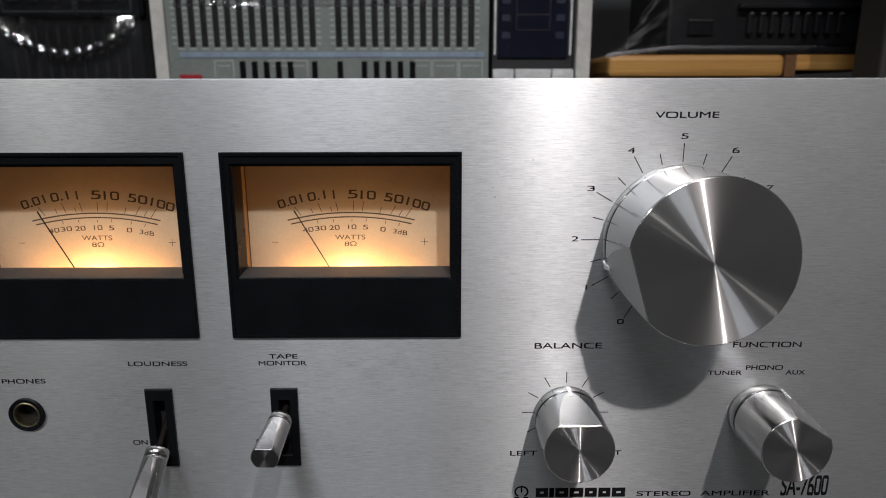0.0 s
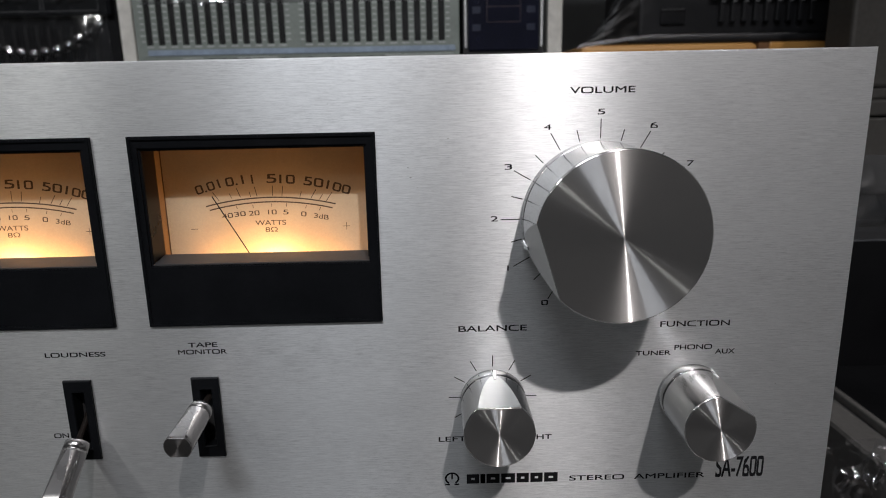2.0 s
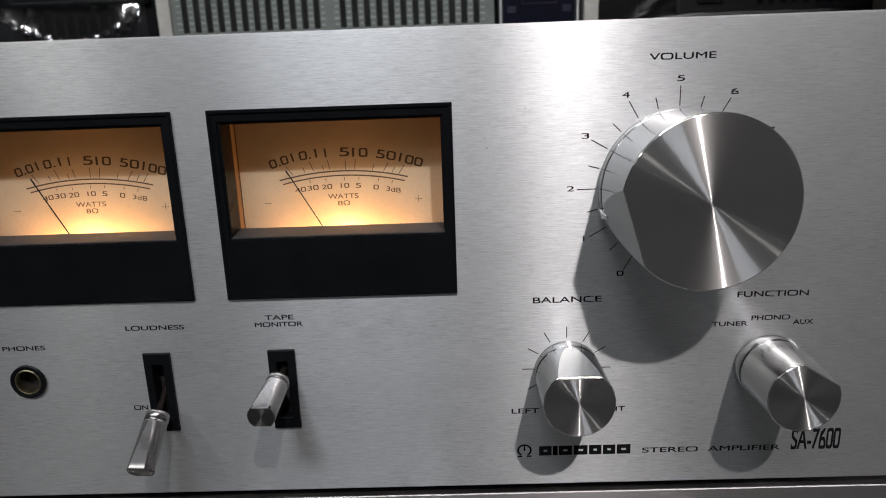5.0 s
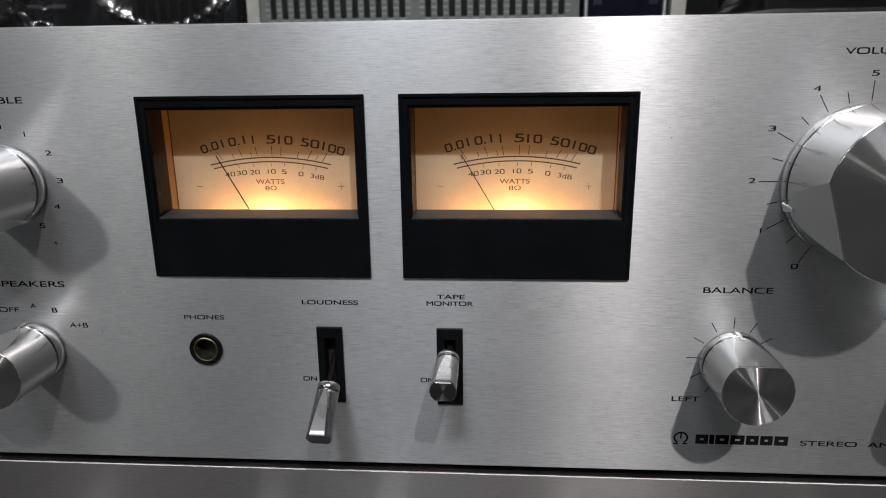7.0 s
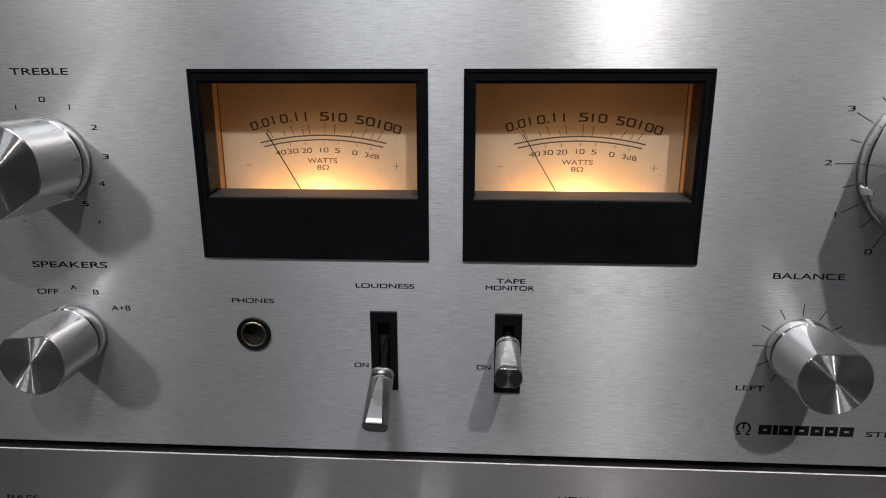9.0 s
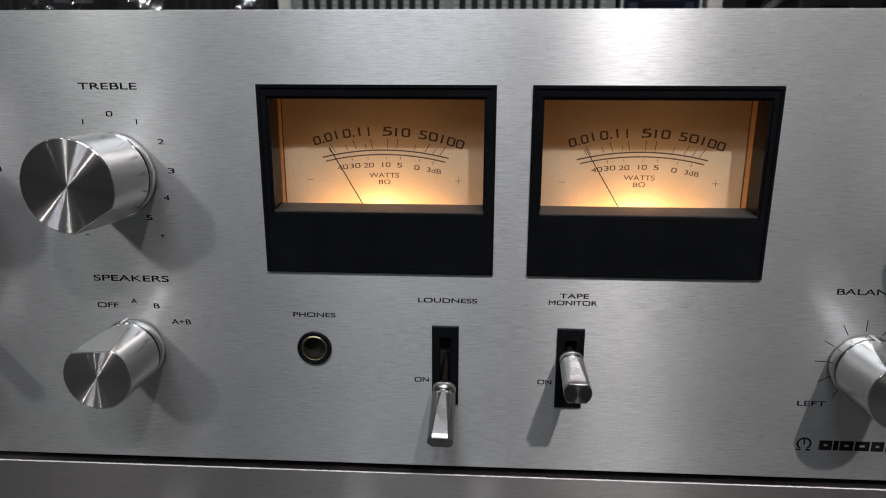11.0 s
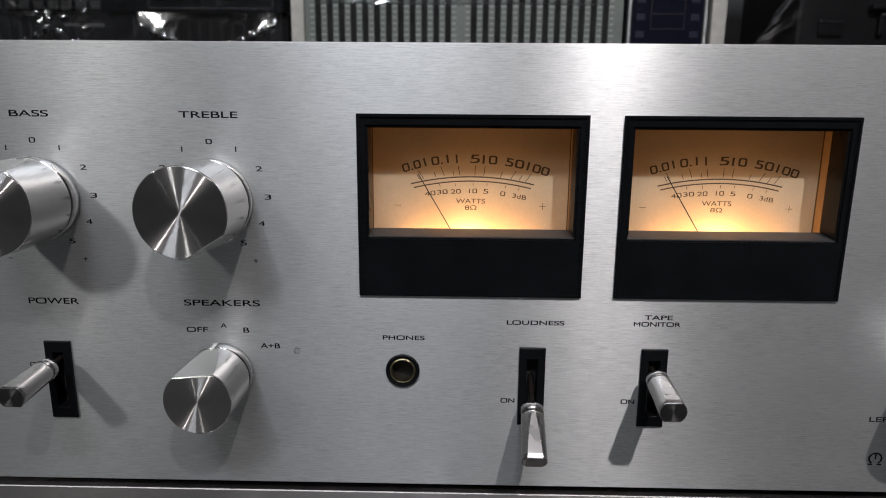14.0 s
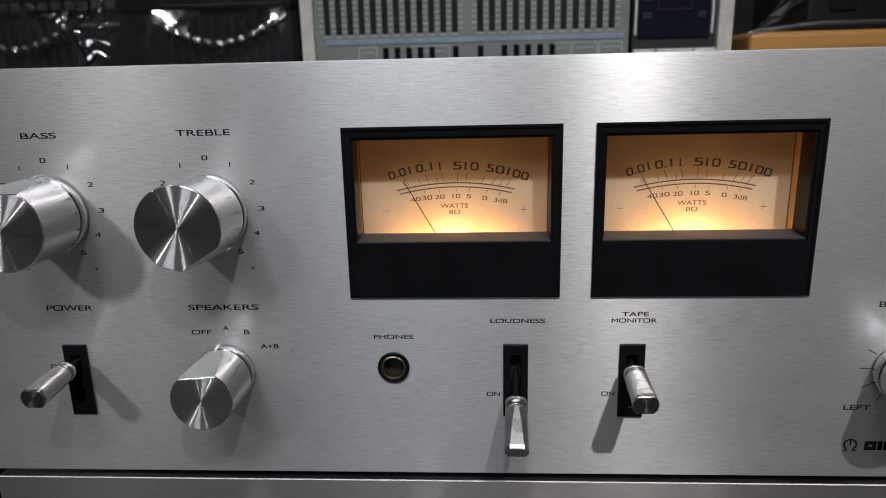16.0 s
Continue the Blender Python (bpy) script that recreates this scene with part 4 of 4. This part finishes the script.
for one, two in zip(rows, rows[1:]):
    for k in range(24):
        bm.faces.new([one[k], one[k + 1], two[k + 1], two[k]])
part("film", bm, HAZE, cover, smooth=True).visible_shadow = False
hem = bmesh.new()
ring = []
for i in range(41):
    u = i / 40
    x, z = -168 + 212 * u, 60 + 8.5 * min(1, u / 0.32) ** 0.8
    y, r = 5 - 6 * u, 1.9 * (1 - 0.55 * u) + 0.4 * noise.noise(Vector((u * 12, 0, 5)))
    ring.append([hem.verts.new((x, y + r * math.cos(a), z + 1.2 * r * math.sin(a))) for a in [math.pi * j / 5 for j in range(10)]])
for one, two in zip(ring, ring[1:]):
    for k in range(10):
        hem.faces.new([one[k], one[(k + 1) % 10], two[(k + 1) % 10], two[k]])
part("rolled_hem", hem, clear("milky_plastic_film", 0.35, (0.75, 0.75, 0.78, 1), 0.22), cover, "milky rolled edge of the film", smooth=True).visible_shadow = False

# dark stack beside the amplifier
GREY = plain("dark_grey_vinyl", (0.046, 0.043, 0.039), 0.5, grain=240, spec=0.3)
DARK = plain("dull_black", (0.003, 0.003, 0.0035), 0.55, grain=300, spec=0.15)
BAG = clear("thick_plastic_bag", 0.30, (0.80, 0.83, 0.90, 1), 0.15)
sub = thing("black_box", 560, 330, -160, "large dull black box standing on the table", "box")
part("body", boxes((-215, 215, -88, 95, 0, 198), bevel=4), DARK, sub)
part("lid", boxes((-216, 216, -89, 96, 198.2, 203), bevel=1.5), DARK, sub)
mid = thing("grey_component", 600, 345, 43.5, "dark grey slim component on the black box", "component")
part("body", boxes((-184, 190, -14, 78, 0, 61.5), bevel=3), GREY, mid)
part("top_cover", boxes((-186, 192, -16, 80, 62, 73.5), bevel=1.5), GREY, mid, "dark grey top cover")
VINYL = plain("brown_grey_vinyl", (0.042, 0.039, 0.035), 0.5, grain=240, spec=0.3)
tall = thing("dark_panel", 607, 400, 117.2, "tall dark grey vinyl covered panel", "panel")
part("body", boxes((-171, 170, -20, 20, 9.2, 330), bevel=3), VINYL, tall)
part("foot_strip", boxes((-169, 168, -18, 18, 0, 9), bevel=1.5), GREY, tall, "dark grey strip along the foot")
bag = crumple("plastic_wrap", 430, 234, 30, 150, 54, 6, "clear crumpled plastic bag on the black box", 11.0, 0.3, BAG)
bm = bmesh.new()
rows = [[bm.verts.new((-46 + 2.6 * i + 0.5 * k + 1.2 * noise.noise(Vector((i, k, 2.0))), -9 + 2.2 * noise.noise(Vector((i * 0.8, k * 0.8, 6.0))), 22 + 2.4 * k + 1.5 * noise.noise(Vector((i, k, 9.0))))) for k in range(5)] for i in range(8)]
for one, two in zip(rows, rows[1:]):
    for k in range(4):
        bm.faces.new([one[k], one[k + 1], two[k + 1], two[k]])
bmesh.ops.solidify(bm, geom=list(bm.faces), thickness=0.25)
part("torn_label", bm, plain("pale_blue_paper", (0.20, 0.24, 0.30), 0.4, grain=200, vary=0.5), bag, "crumpled pale blue label scrap")
low_box = thing("flat_case", 440, 130, -160, "dark grey flat case lying beside the components", "case")
SLATE = plain("slate_grey_vinyl", (0.085, 0.081, 0.076), 0.5, grain=240, spec=0.3)
part("body", boxes((-119, 120, -100, 106, 0, 96), bevel=3), SLATE, low_box)
part("lid", boxes((-96.9, 119, -99, 105, 96.2, 101), bevel=1.5), DARK, low_box, "dull black raised lid")
part("lid_edge", boxes((-101, -97, -99, 105, 96.2, 102), bevel=1), SLATE, low_box)
crumple("plastic_wrap", 306, 118, -110, 66, 60, 8, "clear crumpled plastic bag by the flat case", 14.0, 0.1, None, 2.6)
side_box = thing("black_box", -470, 200, -160, "dull black box standing beside the components", "box")
part("body", boxes((-120, 120, -120, 120, 0, 110), bevel=4), DARK, side_box)

# a few specks of dust on the faceplate
DUST = plain("pale_dust", (0.48, 0.48, 0.46), 0.8, grain=900)
for x, z, r in ((82.1, 107.4, 0.28), (81.4, 110.2, 0.20), (84.0, 104.6, 0.14), (92.8, 118.0, 0.25), (191.5, 42.0, 0.22), (60.0, 128.0, 0.15)):
    bm = bmesh.new()
    bmesh.ops.create_icosphere(bm, subdivisions=1, radius=r)
    bmesh.ops.scale(bm, vec=(1.3, 0.35, 0.8), verts=bm.verts)
    bmesh.ops.translate(bm, verts=bm.verts, vec=(x, -0.03, z))
    part("dust_speck", bm, DUST, face)

# a fine scratch above the headphone socket
SCRATCH = plain("bright_scratch", (0.85, 0.85, 0.86), 0.5, 0.6, grain=900)
for xa, za, xb, zb in ((-57.9, 62.1, -59.1, 59.4), (-59.1, 59.4, -59.8, 56.0)):
    part("scratch", bar(bmesh.new(), xa, za, xb, zb, 0.13, -0.015), SCRATCH, face)
bm = bmesh.new()
for k in range(14):
    a, b = radians(24 * k + 10), radians(24 * k + 30)
    bar(bm, -94.2 + 0.7 * math.cos(a), 46.4 + 1.0 * math.sin(a), -94.2 + 0.7 * math.cos(b), 46.4 + 1.0 * math.sin(b), 0.45, -0.015)
part("scuff_ring", bm, plain("dull_scuff", (0.66, 0.67, 0.67), 0.45, 1.0, grain=900, vary=0.3), face)
